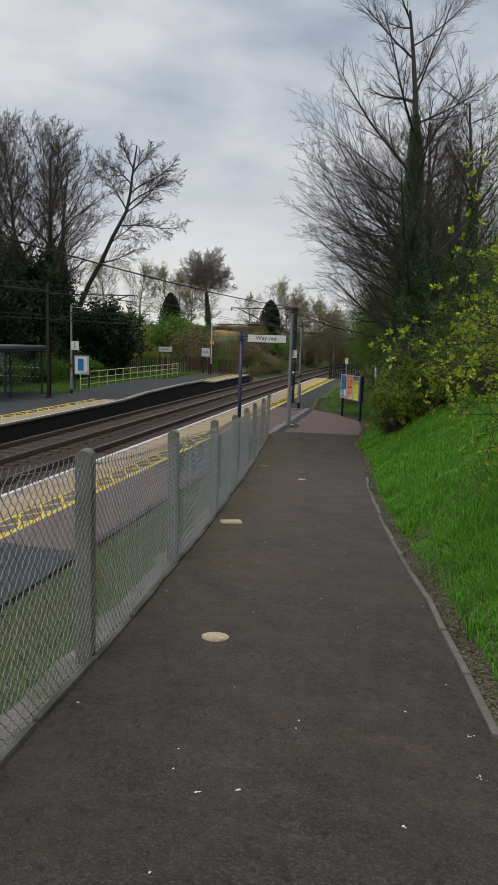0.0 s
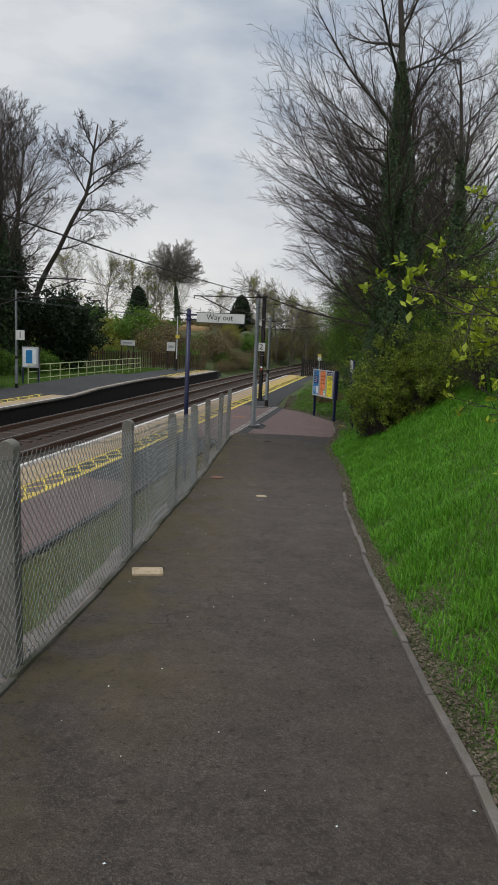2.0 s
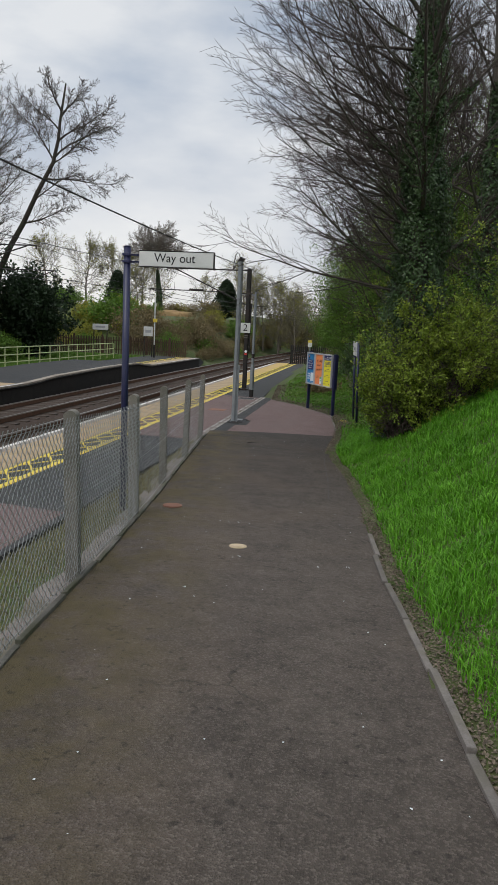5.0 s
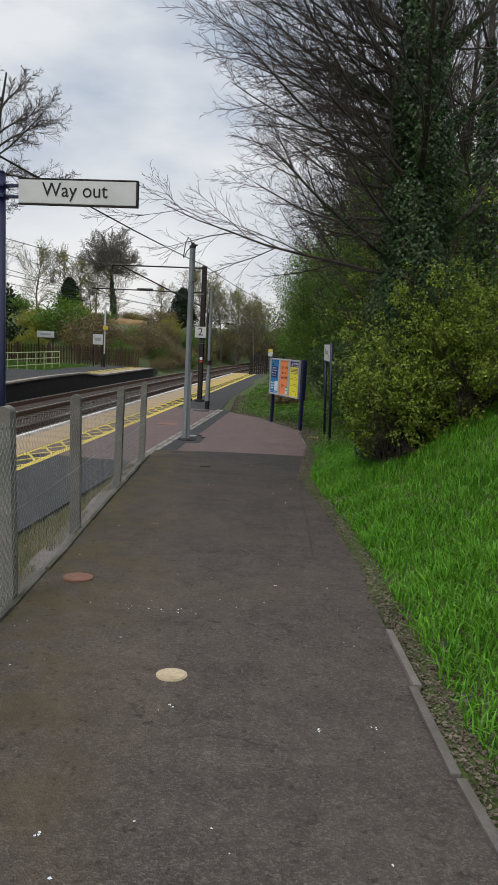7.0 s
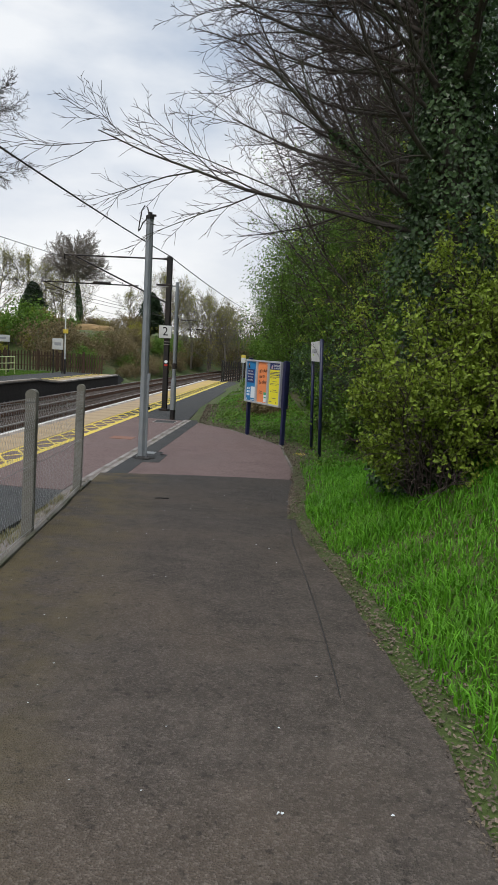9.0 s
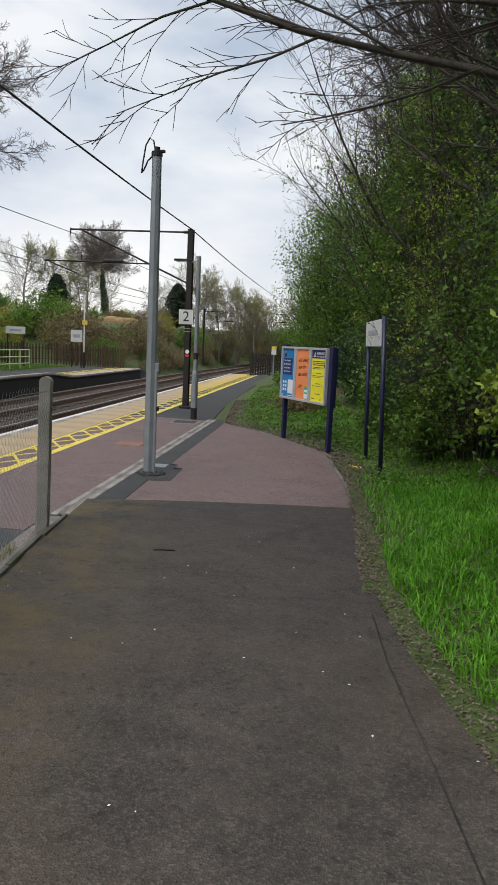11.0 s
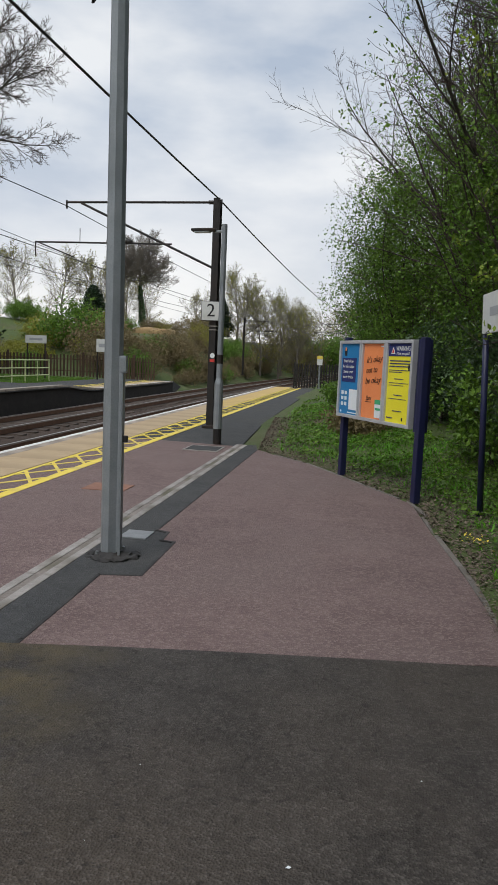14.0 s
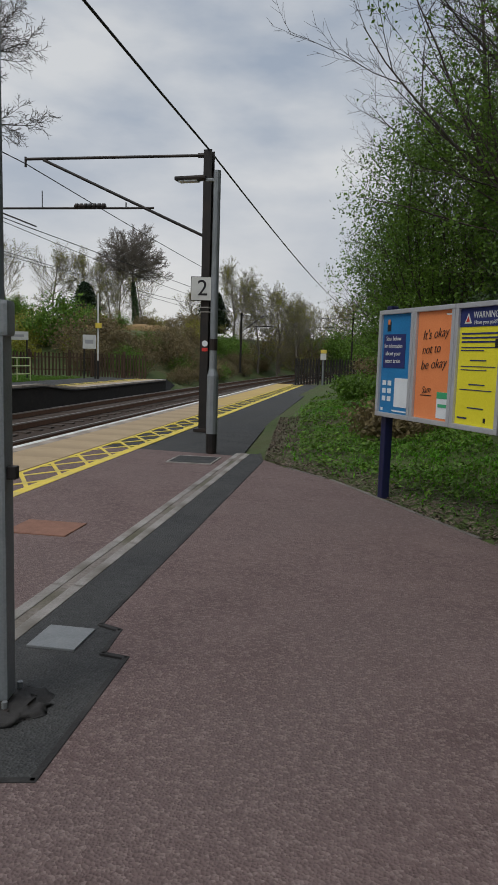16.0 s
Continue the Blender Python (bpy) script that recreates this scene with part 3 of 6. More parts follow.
while y < 61.0:
    piece("coping_stone", me_cop, pose(EDGE + 0.15, y, PZ - 0.055 + 0.004), plat)
    piece("paving_slab", me_slab if y < 43 else me_slab_far, pose(EDGE + 0.705, y, PZ - 0.025 + 0.003), plat)
    y += 0.9
slab("plain_paving", [(EDGE, -30), (EDGE + 1.1, -30), (EDGE + 1.1, 5.55), (EDGE, 5.55)], PZ - 0.1, PZ + 0.002, M_BUFF)
slab("white_edge_line", [(EDGE + 0.03, 3), (EDGE + 0.13, 3), (EDGE + 0.13, 61), (EDGE + 0.03, 61)], PZ - 0.02, PZ + 0.008, M_WHITE, "worn white painted edge line")
for name, xa, xb in (("inner_yellow_line", -6.42, -6.29), ("outer_yellow_line", -6.90, -6.84)):
    slab(name, [(xa, 3), (xb, 3), (xb, 61), (xa, 61)], PZ - 0.02, PZ + 0.004, M_YEL, "worn yellow painted line")
bm = bm_new()
prism(bm, [(-0.22, -0.42), (-0.22, -0.30), (0.21, 0.42), (0.21, 0.30)], -0.02, 0.004)
me_za = mesh_of("yellow_bar", bm, M_YEL)
bm = bm_new()
prism(bm, [(-0.22, 0.40), (0.21, -0.31), (0.21, -0.40), (-0.22, 0.31)], -0.02, 0.005)
me_zb = mesh_of("yellow_bar", bm, M_YEL)
y = 5.0
while y < 60:
    piece("yellow_bar", me_za, pose(-6.63, y, PZ), plat)
    piece("yellow_bar", me_zb, pose(-6.63, y + 0.36, PZ), plat)
    y += 0.80

# drainage channel and the dark strip beside it
ch = thing("drain_channel", pose(0, 0, 0), "pale concrete drainage channel set in the platform", "drain", kind="structure")
bm = bm_new()
box(bm, (0, 0, 0), (0.07, 0.985, 0.06), bevel=0.006)
me_ch = mesh_of("channel_kerb", bm, M_CHAN)
for k in range(10):
    for x in (-4.805, -4.675):
        piece("channel_kerb", me_ch, pose(x, 24.35 + k, PZ - 0.026), ch)
b = bm_new()
prism(b, [(-4.79, 23.9), (-4.69, 23.9), (-4.69, 33.9), (-4.79, 33.9)], PZ - 0.06, PZ - 0.001)
part("channel_floor", b, M_HAUNCH, ch, "silted channel floor")
apron = [(-4.64, 23.85), (-4.30, 24.0), (-4.30, 24.75), (-4.33, 25.94), (-4.04, 26.0), (-4.06, 26.95), (-4.18, 26.97), (-4.20, 27.25), (-4.32, 27.3), (-4.36, 33.2), (-4.5, 33.9), (-4.64, 33.9)]
b = bm_new()
prism(b, apron, PZ - 0.1, PZ - 0.001)
part("dark_strip", b, M_DARK, ch, "dark asphalt reinstatement strip")
for (xa, ya), (xb, yb) in zip(apron[1:], apron[2:-1]):
    run = math.hypot(xb - xa, yb - ya)
    b = bm_new()
    box(b, ((xa + xb) / 2, (ya + yb) / 2, PZ - 0.012), (run + 0.02, 0.028, 0.044), math.degrees(math.atan2(yb - ya, xb - xa)), bevel=0.004)
    part("tar_joint", b, M_TAR, ch, "dark bitumen joint")
red_path = [(-4.30, 24.62), (-1.60, 25.12), (-1.70, 26.65), (-1.84, 28.05), (-1.95, 29.4), (-2.56, 30.5), (-3.38, 32.0), (-3.97, 32.7), (-4.36, 33.3), (-4.32, 27.3), (-4.20, 27.25), (-4.18, 26.97), (-4.06, 26.95), (-4.04, 26.0), (-4.33, 25.94)]
b = bm_new()
prism(b, red_path, PZ - 0.1, PZ + 0.006)
tagged(part("red_path", b, M_RED), "dull red tarmac apron joining path and platform", "paving", kind="structure")

# ---- far platform with its raised boarding hump ----
farp = thing("far_platform", pose(0, 0, 0), "opposite railway platform with a raised boarding hump", "platform", kind="structure")


def hump(y):
    return 0.24 * (0.55 * ease(33.3, 36.2, y) + 0.45 * ease(34.5, 43.0, y)) * (1 - ease(46.5, 49.8, y))


fv, ff = [], []
fys = np.arange(-30, 62.1, 0.5)
prof = ((FAR_EDGE, -0.9), (FAR_EDGE, -0.12), (FAR_EDGE + 0.07, -0.10), (FAR_EDGE + 0.07, 0.0), (-17.95, 0.0), (-17.95, -0.5))
for y in fys:
    for x, dz in prof:
        fv.append((x, y, PZ + dz + (hump(y) if dz > -0.2 else 0)))
for j in range(len(fys) - 1):
    for i in range(5):
        a = j * 6 + i
        ff.append((a, a + 6, a + 7, a + 1))
ob = raw("platform_body", fv, ff, M_DARK, farp)
# the face below the edge takes the wall colour with painted-in shade
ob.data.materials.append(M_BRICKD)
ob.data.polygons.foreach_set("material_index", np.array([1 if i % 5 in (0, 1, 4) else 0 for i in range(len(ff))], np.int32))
b = bm_new()
prism(b, [(FAR_EDGE, 62), (-17.95, 62), (-17.95, 67), (FAR_EDGE - 0.6, 67)], PZ - 0.9, lambda x, y: PZ - 0.7 * ease(62, 67, y))
part("end_ramp", b, M_DARK, farp)
for k in range(36):
    y = 8.5 + 1.5 * k
    b = bm_new()
    prism(b, [(FAR_EDGE + 0.075, y - 0.74), (FAR_EDGE - 0.2, y - 0.74), (FAR_EDGE - 0.2, y + 0.74), (FAR_EDGE + 0.075, y + 0.74)], lambda x, yy: PZ + hump(yy) - 0.06, lambda x, yy: PZ + hump(yy) + 0.012)
    part("coping_stone", b, M_COPE, farp)
b = bm_new()
prism(b, [(-17.9, 24.0), (-23.0, 24.0), (-23.0, 35.6), (-17.9, 35.6)], PZ - 0.3, PZ - 0.004)
part("shelter_paving", b, M_DARK, farp, "paved pad under the shelter")
for ya, yb in ((6.0, 33.0), (50.5, 61.5)):
    for xa, xb, mt in ((-14.95, -14.34, M_BUFF), (-14.14, -14.06, M_WHITE), (-15.02, -14.96, M_YEL), (-15.6, -15.5, M_YEL)):
        b = bm_new()
        prism(b, [(xa, ya), (xb, ya), (xb, yb), (xa, yb)], PZ - 0.02, PZ + (0.017 if mt is M_WHITE else 0.005))
        part({M_YEL: "yellow_line", M_WHITE: "white_edge_line"}.get(mt, "buff_paving"), b, mt, farp)
    y = ya + 0.6
    while y < yb - 0.4:
        piece("yellow_bar", me_za, pose(-15.24, y, PZ + 0.002, 0, 0, 180), farp)
        piece("yellow_bar", me_zb, pose(-15.24, y + 0.36, PZ + 0.002, 0, 0, 180), farp)
        y += 0.9

# ---- railway: ballast, sleepers, rails ----
bv, bf = [], []
bys = np.concatenate([np.arange(-40, 45, 4.0), np.arange(45, 200, 5.0)])
for y in bys:
    for x, z in ((EDGE + 0.1, -0.72), (-8.6, -0.68), (-10.4, -0.68), (-11.1, -0.74), (-11.8, -0.68), (-13.5, -0.68), (FAR_EDGE, -0.74)):
        bv.append((x + curve_x(y), y, PZ + z))
for j in range(len(bys) - 1):
    for i in range(6):
        a = j * 7 + i
        bf.append((a, a + 1, a + 8, a + 7))
tagged(raw("ballast", bv, bf, M_BALLAST, smooth=True), "brown stained ballast of the railway track bed", "ballast", kind="structure")
bm = bm_new()
box(bm, (0, 0, 0), (2.4, 0.25, 0.14), bevel=0.012)
me_sleep = mesh_of("sleeper", bm, M_SLEEP)
for tx, y0 in ((-9.45, 14), (-12.62, 14)):
    tr = thing("railway_track", pose(0, 0, 0), "railway track with rusty-sided rails on concrete sleepers", "railway track", "railway tracks", "structure")
    for k in range(135):
        y = y0 + 0.68 * k
        piece("sleeper", me_sleep, pose(tx + curve_x(y), y, PZ - 0.742, 0, 0, -math.degrees(math.atan(0.0011 * max(y - 45, 0)))), tr)
    for side in (-0.75, 0.75):
        for nm, half, z0, z1, mt in (("rail_head", 0.034, -0.535, -0.50, M_RAIL), ("rail_foot", 0.05, -0.66, -0.535, M_RUST)):
            rv, rf = [], []
            rys = np.concatenate([np.arange(-40, 45, 8.0), np.arange(45, 200, 3.0)])
            for y in rys:
                cx = tx + side + curve_x(y)
                rv += [(cx - half, y, PZ + z0), (cx + half, y, PZ + z0), (cx + half, y, PZ + z1), (cx - half, y, PZ + z1)]
            for j in range(len(rys) - 1):
                a = j * 4
                rf += [(a, a + 4, a + 5, a + 1), (a + 1, a + 5, a + 6, a + 2), (a + 2, a + 6, a + 7, a + 3), (a + 3, a + 7, a + 4, a)]
            raw(nm, rv, rf, mt, tr)


# ---- fence beside the path: concrete posts, edging boards, chain link ----
fence = thing("chain_link_fence", pose(0, 0, 0), "chain link fence on weathered concrete posts beside the path", "fence")
FDIR = math.degrees(math.atan(0.138))
bm = bm_new()
box(bm, (0, 0, 0.40), (0.105, 0.115, 1.94), bevel=0.012)
bmesh.ops.create_cone(bm, cap_ends=True, segments=20, radius1=0.0525, radius2=0.0525, depth=0.113, matrix=pose(0, 0, 1.375, 90, 0, 0))
for z in (0.35, 0.75, 1.15):
    tube(bm, (0.03, 0, z), (0.064, 0, z), 0.012, sides=8)
me_post = mesh_of("fence_post", bm, M_CONC)
rng = random.Random(5)
POSTS = (-2.0, 0.95, 3.96, 6.85, 9.95, 12.85, 15.35, 17.55, 20.25, 22.98)
for y in POSTS:
    piece("fence_post", me_post, pose(fence_x(y) - 0.03, y, path_z(y) - 0.02, rng.uniform(-1, 1), rng.uniform(-1.2, 1.2), FDIR + rng.uniform(-3, 3)) @ Matrix.Diagonal((1, 1, 0.985 + rng.uniform(-0.02, 0.02), 1)), fence)
bm = bm_new()
box(bm, (0, 0, 0), (0.042, 0.92, 0.16), bevel=0.01)
me_edge = mesh_of("edging_board", bm, M_EDGE)
y = -6.0
while y < 24.0:
    tilt = math.degrees(math.atan2(path_z(y + 0.45) - path_z(y - 0.45), 0.9))
    piece("edging_board", me_edge, pose(fence_x(y) + 0.05 + rng.uniform(-0.006, 0.006), y, path_z(y) - 0.056 + rng.uniform(-0.010, 0.006), tilt, rng.uniform(-4, 4), FDIR + rng.uniform(-0.6, 0.6)), fence)
    y += 0.94
# rough concrete haunching along the fence foot
hv, hf = [], []
hys = np.arange(-6.0, 23.8, 0.25)
for y in hys:
    w = 0.30 + 0.09 * noise.noise((y * 1.3, 0.0, 7.0)) + 0.05 * noise.noise((y * 4.1, 0.0, 3.0))
    for k in range(5):
        x = fence_x(y) + 0.03 - w * k / 4
        hv.append((x, y, path_z(y) - 0.035 - 0.02 * k / 4 - (0.06 if k == 4 else 0) + 0.012 * noise.noise((x * 6, y * 6, 1.0))))
for j in range(len(hys) - 1):
    for i in range(4):
        a = j * 5 + i
        hf.append((a, a + 5, a + 6, a + 1))
raw("concrete_haunching", hv, hf, M_HAUNCH, fence, smooth=True)
# chain link: upright zigzag wires hooked into their neighbours
wv, wf = [], []


def wire(points, r, sides=3):
    """Adds a thin wire along the points to the fence mesh."""
    pts = np.asarray(points, float)
    way = np.gradient(pts, axis=0)
    way /= np.linalg.norm(way, axis=1)[:, None] + 1e-9
    ref = np.array([0.31, 0.94, 0.12])
    s = np.cross(way, ref)
    s /= np.linalg.norm(s, axis=1)[:, None] + 1e-9
    u = np.cross(way, s)
    base = len(wv)
    for p, a, b2 in zip(pts, s, u):
        for k in range(sides):
            ang = 2 * math.pi * k / sides
            wv.append(p + r * (math.cos(ang) * a + math.sin(ang) * b2))
    for i in range(len(pts) - 1):
        for k in range(sides):
            a, b3 = base + i * sides + k, base + i * sides + (k + 1) % sides
            wf.append((a, b3, b3 + sides, a + sides))


PITCH = 0.076
turnabout = 0
y = -1.9
while y < 23.0:
    low, high = path_z(y) + 0.03, path_z(y) + 1.30
    pts = []
    n = int((high - low) / (PITCH / 2))
    for k in range(n + 1):
        yy = y + (PITCH * 0.5 if (k + turnabout) % 2 else -PITCH * 0.03)
        wob = 0.02 * noise.noise((yy * 0.8, k * 0.05, 1.0))
        pts.append((fence_x(yy) + 0.035 + wob + (0.003 if k % 2 else -0.003), yy, low + k * PITCH / 2))
    tip = pts[-1]
    pts.append((tip[0], tip[1] + 0.015, tip[2] + 0.035))
    wire(pts, 0.0030 if y < 15.3 else 0.0011)
    turnabout += 1
    y += PITCH / 2
for dz in (0.06, 0.68, 1.28):
    wire([(fence_x(yy) + 0.03, yy, path_z(yy) + dz + 0.012 * math.sin(yy * 1.1)) for yy in np.arange(-2, 23.1, 0.35)], 0.0030)
raw("chain_link_mesh", wv, wf, M_WIRE, fence)

# ---- concrete kerb on the grass side ----
kerb = thing("path_kerb", pose(0, 0, 0), "narrow concrete edging kerb between path and grass", "kerb", kind="structure")
bm = bm_new()
box(bm, (0, 0, 0), (0.05, 0.895, 0.17), bevel=0.012)
me_kerb = mesh_of("kerb_stone", bm, M_KERB)
y = -5.0
while y < 15.6:
    ang = math.degrees(math.atan2(-(path_right(y + 0.45) - path_right(y - 0.45)), 0.9))
    tilt = math.degrees(math.atan2(path_z(y + 0.45) - path_z(y - 0.45), 0.9))
    piece("kerb_stone", me_kerb, pose(path_right(y) + 0.005 + rng.uniform(-0.008, 0.008), y, path_z(y) - 0.056 + rng.uniform(-0.010, 0.010), tilt, rng.uniform(-4, 4), ang + rng.uniform(-0.7, 0.7)), kerb)
    y += 0.905
y = 25.6
while y < 33.0:
    dx, dy = path_right(y + 0.45) - path_right(y - 0.45), 0.9
    run = math.hypot(dx, dy)
    piece("kerb_stone", me_kerb, pose(path_right(y) + 0.03, y, PZ - 0.075, 0, 0, math.degrees(math.atan2(-dx, dy))), kerb)
    y += 0.905 * dy / run

# ---- covers in the path ----
def round_cover(x, y, r, material, label):
    m = pose(x, y, path_z(y) + 0.012, math.degrees(math.atan2(path_z(y + 0.3) - path_z(y - 0.3), 0.6)))
    t = thing("manhole_cover", m, label, "access cover", "covers in the path")
    b = bm_new()
    tube(b, (0, 0, -0.05), (0, 0, 0.008), r * 0.86, sides=28)
    for a in (0.6, 3.7):
        box(b, (0.5 * r * math.cos(a), 0.5 * r * math.sin(a), 0.008), (0.03, 0.012, 0.004))
    part("lid", b, material, t)
    b = bm_new()
    for k in range(28):
        a0, a1 = 2 * math.pi * k / 28, 2 * math.pi * (k + 1) / 28
        q = [(r * s * math.cos(a), r * s * math.sin(a)) for s, a in ((0.88, a0), (1, a0), (1, a1), (0.88, a1))]
        prism(b, q, -0.05, 0.006)
    part("rim", b, material, t)


round_cover(-1.245, 4.62, 0.098, M_COVER, "round pale worn metal cover set in the asphalt")
round_cover(-2.065, 14.3, 0.088, M_COVER, "round pale worn metal cover set in the asphalt")
round_cover(-3.2, 15.94, 0.12, M_RCOVER, "round rusty brown cover set in mossy asphalt")
t = thing("manhole_cover", pose(-2.325, 9.33, path_z(9.33) + 0.01, -5, 0, 20), "square pale metal access cover set in the asphalt", "access cover", "covers in the path")
b = bm_new()
box(b, (0, 0, -0.02), (0.25, 0.22, 0.06), bevel=0.006)
part("lid", b, M_COVER, t)
b = bm_new()
for c, s in (((0, 0.122, -0.02), (0.28, 0.02, 0.054)), ((0, -0.122, -0.02), (0.28, 0.02, 0.054)), ((0.137, 0, -0.02), (0.02, 0.22, 0.054)), ((-0.137, 0, -0.02), (0.02, 0.22, 0.054))):
    box(b, c, s)
part("rim", b, M_COVER, t)
t = thing("cable_pit_cover", pose(-4.44, 27.1, PZ - 0.001), "grey steel plate cover at the foot of the column", "access cover")
b = bm_new()
box(b, (0, 0, 0.004), (0.24, 0.26, 0.014), bevel=0.004)
part("plate", b, M_PLATE, t)
t = thing("cable_pit_cover", pose(-5.47, 29.08, PZ), "rusty red access plate in the platform surface", "access cover")
b = bm_new()
box(b, (0, 0, 0.003), (0.5, 0.42, 0.012), bevel=0.003)
part("plate", b, M_RCOVER, t)
t = thing("cable_pit_cover", pose(-5.25, 33.0, PZ - 0.004), "dark square asphalt-filled cover beside the lamp column", "access cover")
b = bm_new()
box(b, (0, 0, 0.006), (0.55, 0.6, 0.014), bevel=0.004)
part("plate", b, M_DARK, t)
b = bm_new()
for c, s in (((0, 0.31, 0.008), (0.6, 0.025, 0.016)), ((0, -0.31, 0.008), (0.6, 0.025, 0.016)), ((0.29, 0, 0.008), (0.025, 0.6, 0.016)), ((-0.29, 0, 0.008), (0.025, 0.6, 0.016))):
    box(b, c, s)
part("rim", b, M_CHAN, t)

t = thing("stick", pose(-3.29, 22.48, path_z(22.48) + 0.016, 0, 0, 8), "short dark stick lying on the asphalt", "stick")
sweep("twig", [(-0.09, 0, 0.0), (-0.03, 0.008, 0.004), (0.04, 0.0, 0.003), (0.09, 0.012, 0.0)], 0.007, M_BLACKM, t)

# ---- way out sign ----
t = thing("way_out_sign", pose(-3.84, 15.9, -1.75), "white way out sign on a navy post behind the fence", "sign")
b = bm_new()
tube(b, (0, 0, 0), (0, 0, 3.3), 0.042, sides=16)
tube(b, (0, 0, 3.3), (0, 0, 3.315), 0.046, 0.03, sides=16)
part("post", b, M_NAVY, t, smooth=True)
for z in (3.13, 3.21):
    b = bm_new()
    box(b, (0.11, 0, z), (0.22, 0.03, 0.022), bevel=0.004)
    box(b, (0, 0, z), (0.1, 0.1, 0.03), bevel=0.006)
    part("bracket", b, M_NAVY, t)
b = bm_new()
box(b, (0.605, -0.01, 3.17), (0.90, 0.03, 0.17), bevel=0.006)
panel = part("sign_panel", b, M_SIGN, t, "off-white panel")
for nm, c, s in (("edge_strip", (0.605, -0.01, 3.262), (0.91, 0.036, 0.008)), ("edge_strip", (0.605, -0.01, 3.078), (0.91, 0.036, 0.008)), ("edge_strip", (1.062, -0.01, 3.17), (0.012, 0.036, 0.19))):
    b = bm_new()
    box(b, c, s)
    part(nm, b, M_BLACKM, panel)
writing("lettering", "Way out", 0.142, M_INK, pose(0.59, -0.027, 3.18, 90, 0, 0), panel, 0.50)

# ---- tall lighting column by the path ----
t = thing("lighting_column", pose(-4.44, 26.45, PZ, 0, 0, 8), "tall grey steel column with a cable loop on top", "column")
b = bm_new()
tube(b, (0, 0, 0), (0, 0, 4.30), 0.078, 0.064, sides=8)
part("shaft", b, M_GALV, t)
b = bm_new()
box(b, (0, 0, 0.012), (0.21, 0.21, 0.024), bevel=0.006)
part("base_plate", b, M_BLACKM, t)
for sx in (-0.085, 0.085):
    for sy in (-0.085, 0.085):
        b = bm_new()
        tube(b, (sx, sy, 0.02), (sx, sy, 0.05), 0.012, sides=6)
        part("bolt", b, M_PLATE, t)
b = bm_new()
bmesh.ops.create_icosphere(b, subdivisions=4, radius=1.0)
for v in b.verts:
    k = 1 + 0.25 * noise.noise(v.co * 2.5) + 0.12 * noise.noise(v.co * 7.0)
    v.co = Vector((0.03 + v.co.x * 0.20 * k, -0.03 + v.co.y * 0.17 * k, v.co.z * 0.032 * k + 0.02 * noise.noise(v.co * 6.0)))
part("mastic_fillet", b, M_TAR, t, "rough black bitumen round the foot", smooth=True)
b = bm_new()
box(b, (0.072, -0.02, 0.75), (0.036, 0.09, 1.42), bevel=0.012)
part("cable_door", b, M_GALV, t)
b = bm_new()
box(b, (0.082, -0.03, 1.50), (0.055, 0.08, 0.13), bevel=0.015)
part("switch_box", b, M_GALV, t)
b = bm_new()
box(b, (0.105, -0.03, 0.93), (0.04, 0.04, 0.05), bevel=0.006)
part("catch", b, M_BLACKM, t)
b = bm_new()
tube(b, (0, 0, 4.30), (0, 0, 4.36), 0.075, sides=12)
tube(b, (0, 0, 4.36), (0, 0, 4.42), 0.04, sides=10)
box(b, (0.05, 0, 4.37), (0.12, 0.05, 0.035), bevel=0.008)
part("top_bracket", b, M_BLACKM, t)
loop = [(-0.02, 0, 4.36), (-0.05, 0, 4.50), (-0.10, 0, 4.53), (-0.15, 0, 4.44), (-0.18, 0, 4.25), (-0.20, 0, 4.08), (-0.17, 0, 4.12), (-0.12, 0, 4.24), (-0.06, 0, 4.30)]
tagged(sweep("cable_loop", loop, 0.011, M_CABLE, t), "hanging black cable")

# ---- lamp column on the platform ----
def lamp(name, m, h, label, arm, group):
    t = thing(name, m, label, "lamp post", group)
    b = bm_new()
    tube(b, (0, 0, 0), (0, 0, 0.28), 0.078, sides=12)
    part("black_base", b, M_BLACKM, t)
    b = bm_new()
    tube(b, (0, 0, 0.28), (0, 0, 1.10), 0.082, sides=12)
    tube(b, (0, 0, 1.10), (0, 0, 1.20), 0.082, 0.055, sides=12)
    part("lower_shaft", b, M_GALV, t)
    b = bm_new()
    tube(b, (0, 0, 1.20), (0, 0, h), 0.055, 0.05, sides=12)
    part("shaft", b, M_GALV, t)
    b = bm_new()
    tube(b, (0, 0, 1.46), (0, 0, 1.62), 0.058, sides=12)
    part("black_band", b, M_BLACKM, t)
    b = bm_new()
    box(b, (0.085 * arm, 0, h - 0.12), (0.18, 0.05, 0.04), bevel=0.01)
    part("arm", b, M_GALV, t)
    b = bm_new()
    box(b, (0.38 * arm, 0, h - 0.09), (0.46, 0.16, 0.055), bevel=0.025)
    head = part("lamp_head", b, M_BLACKM, t)
    b = bm_new()
    box(b, (0.42 * arm, 0, h - 0.125), (0.28, 0.12, 0.02), bevel=0.006)
    part("lens", b, M_PALE, head)
    return t


lamp("lamp_post", pose(-5.19, 33.75, PZ, 0, 0, -8), 3.9, "slim grey lamp post with a flat head on the near platform", -1, "platform lamp posts")
lamp("lamp_post", pose(-17.68, 34.6, PZ), 4.75, "slim grey lamp post beside the shelter on the far platform", 1, "platform lamp posts")

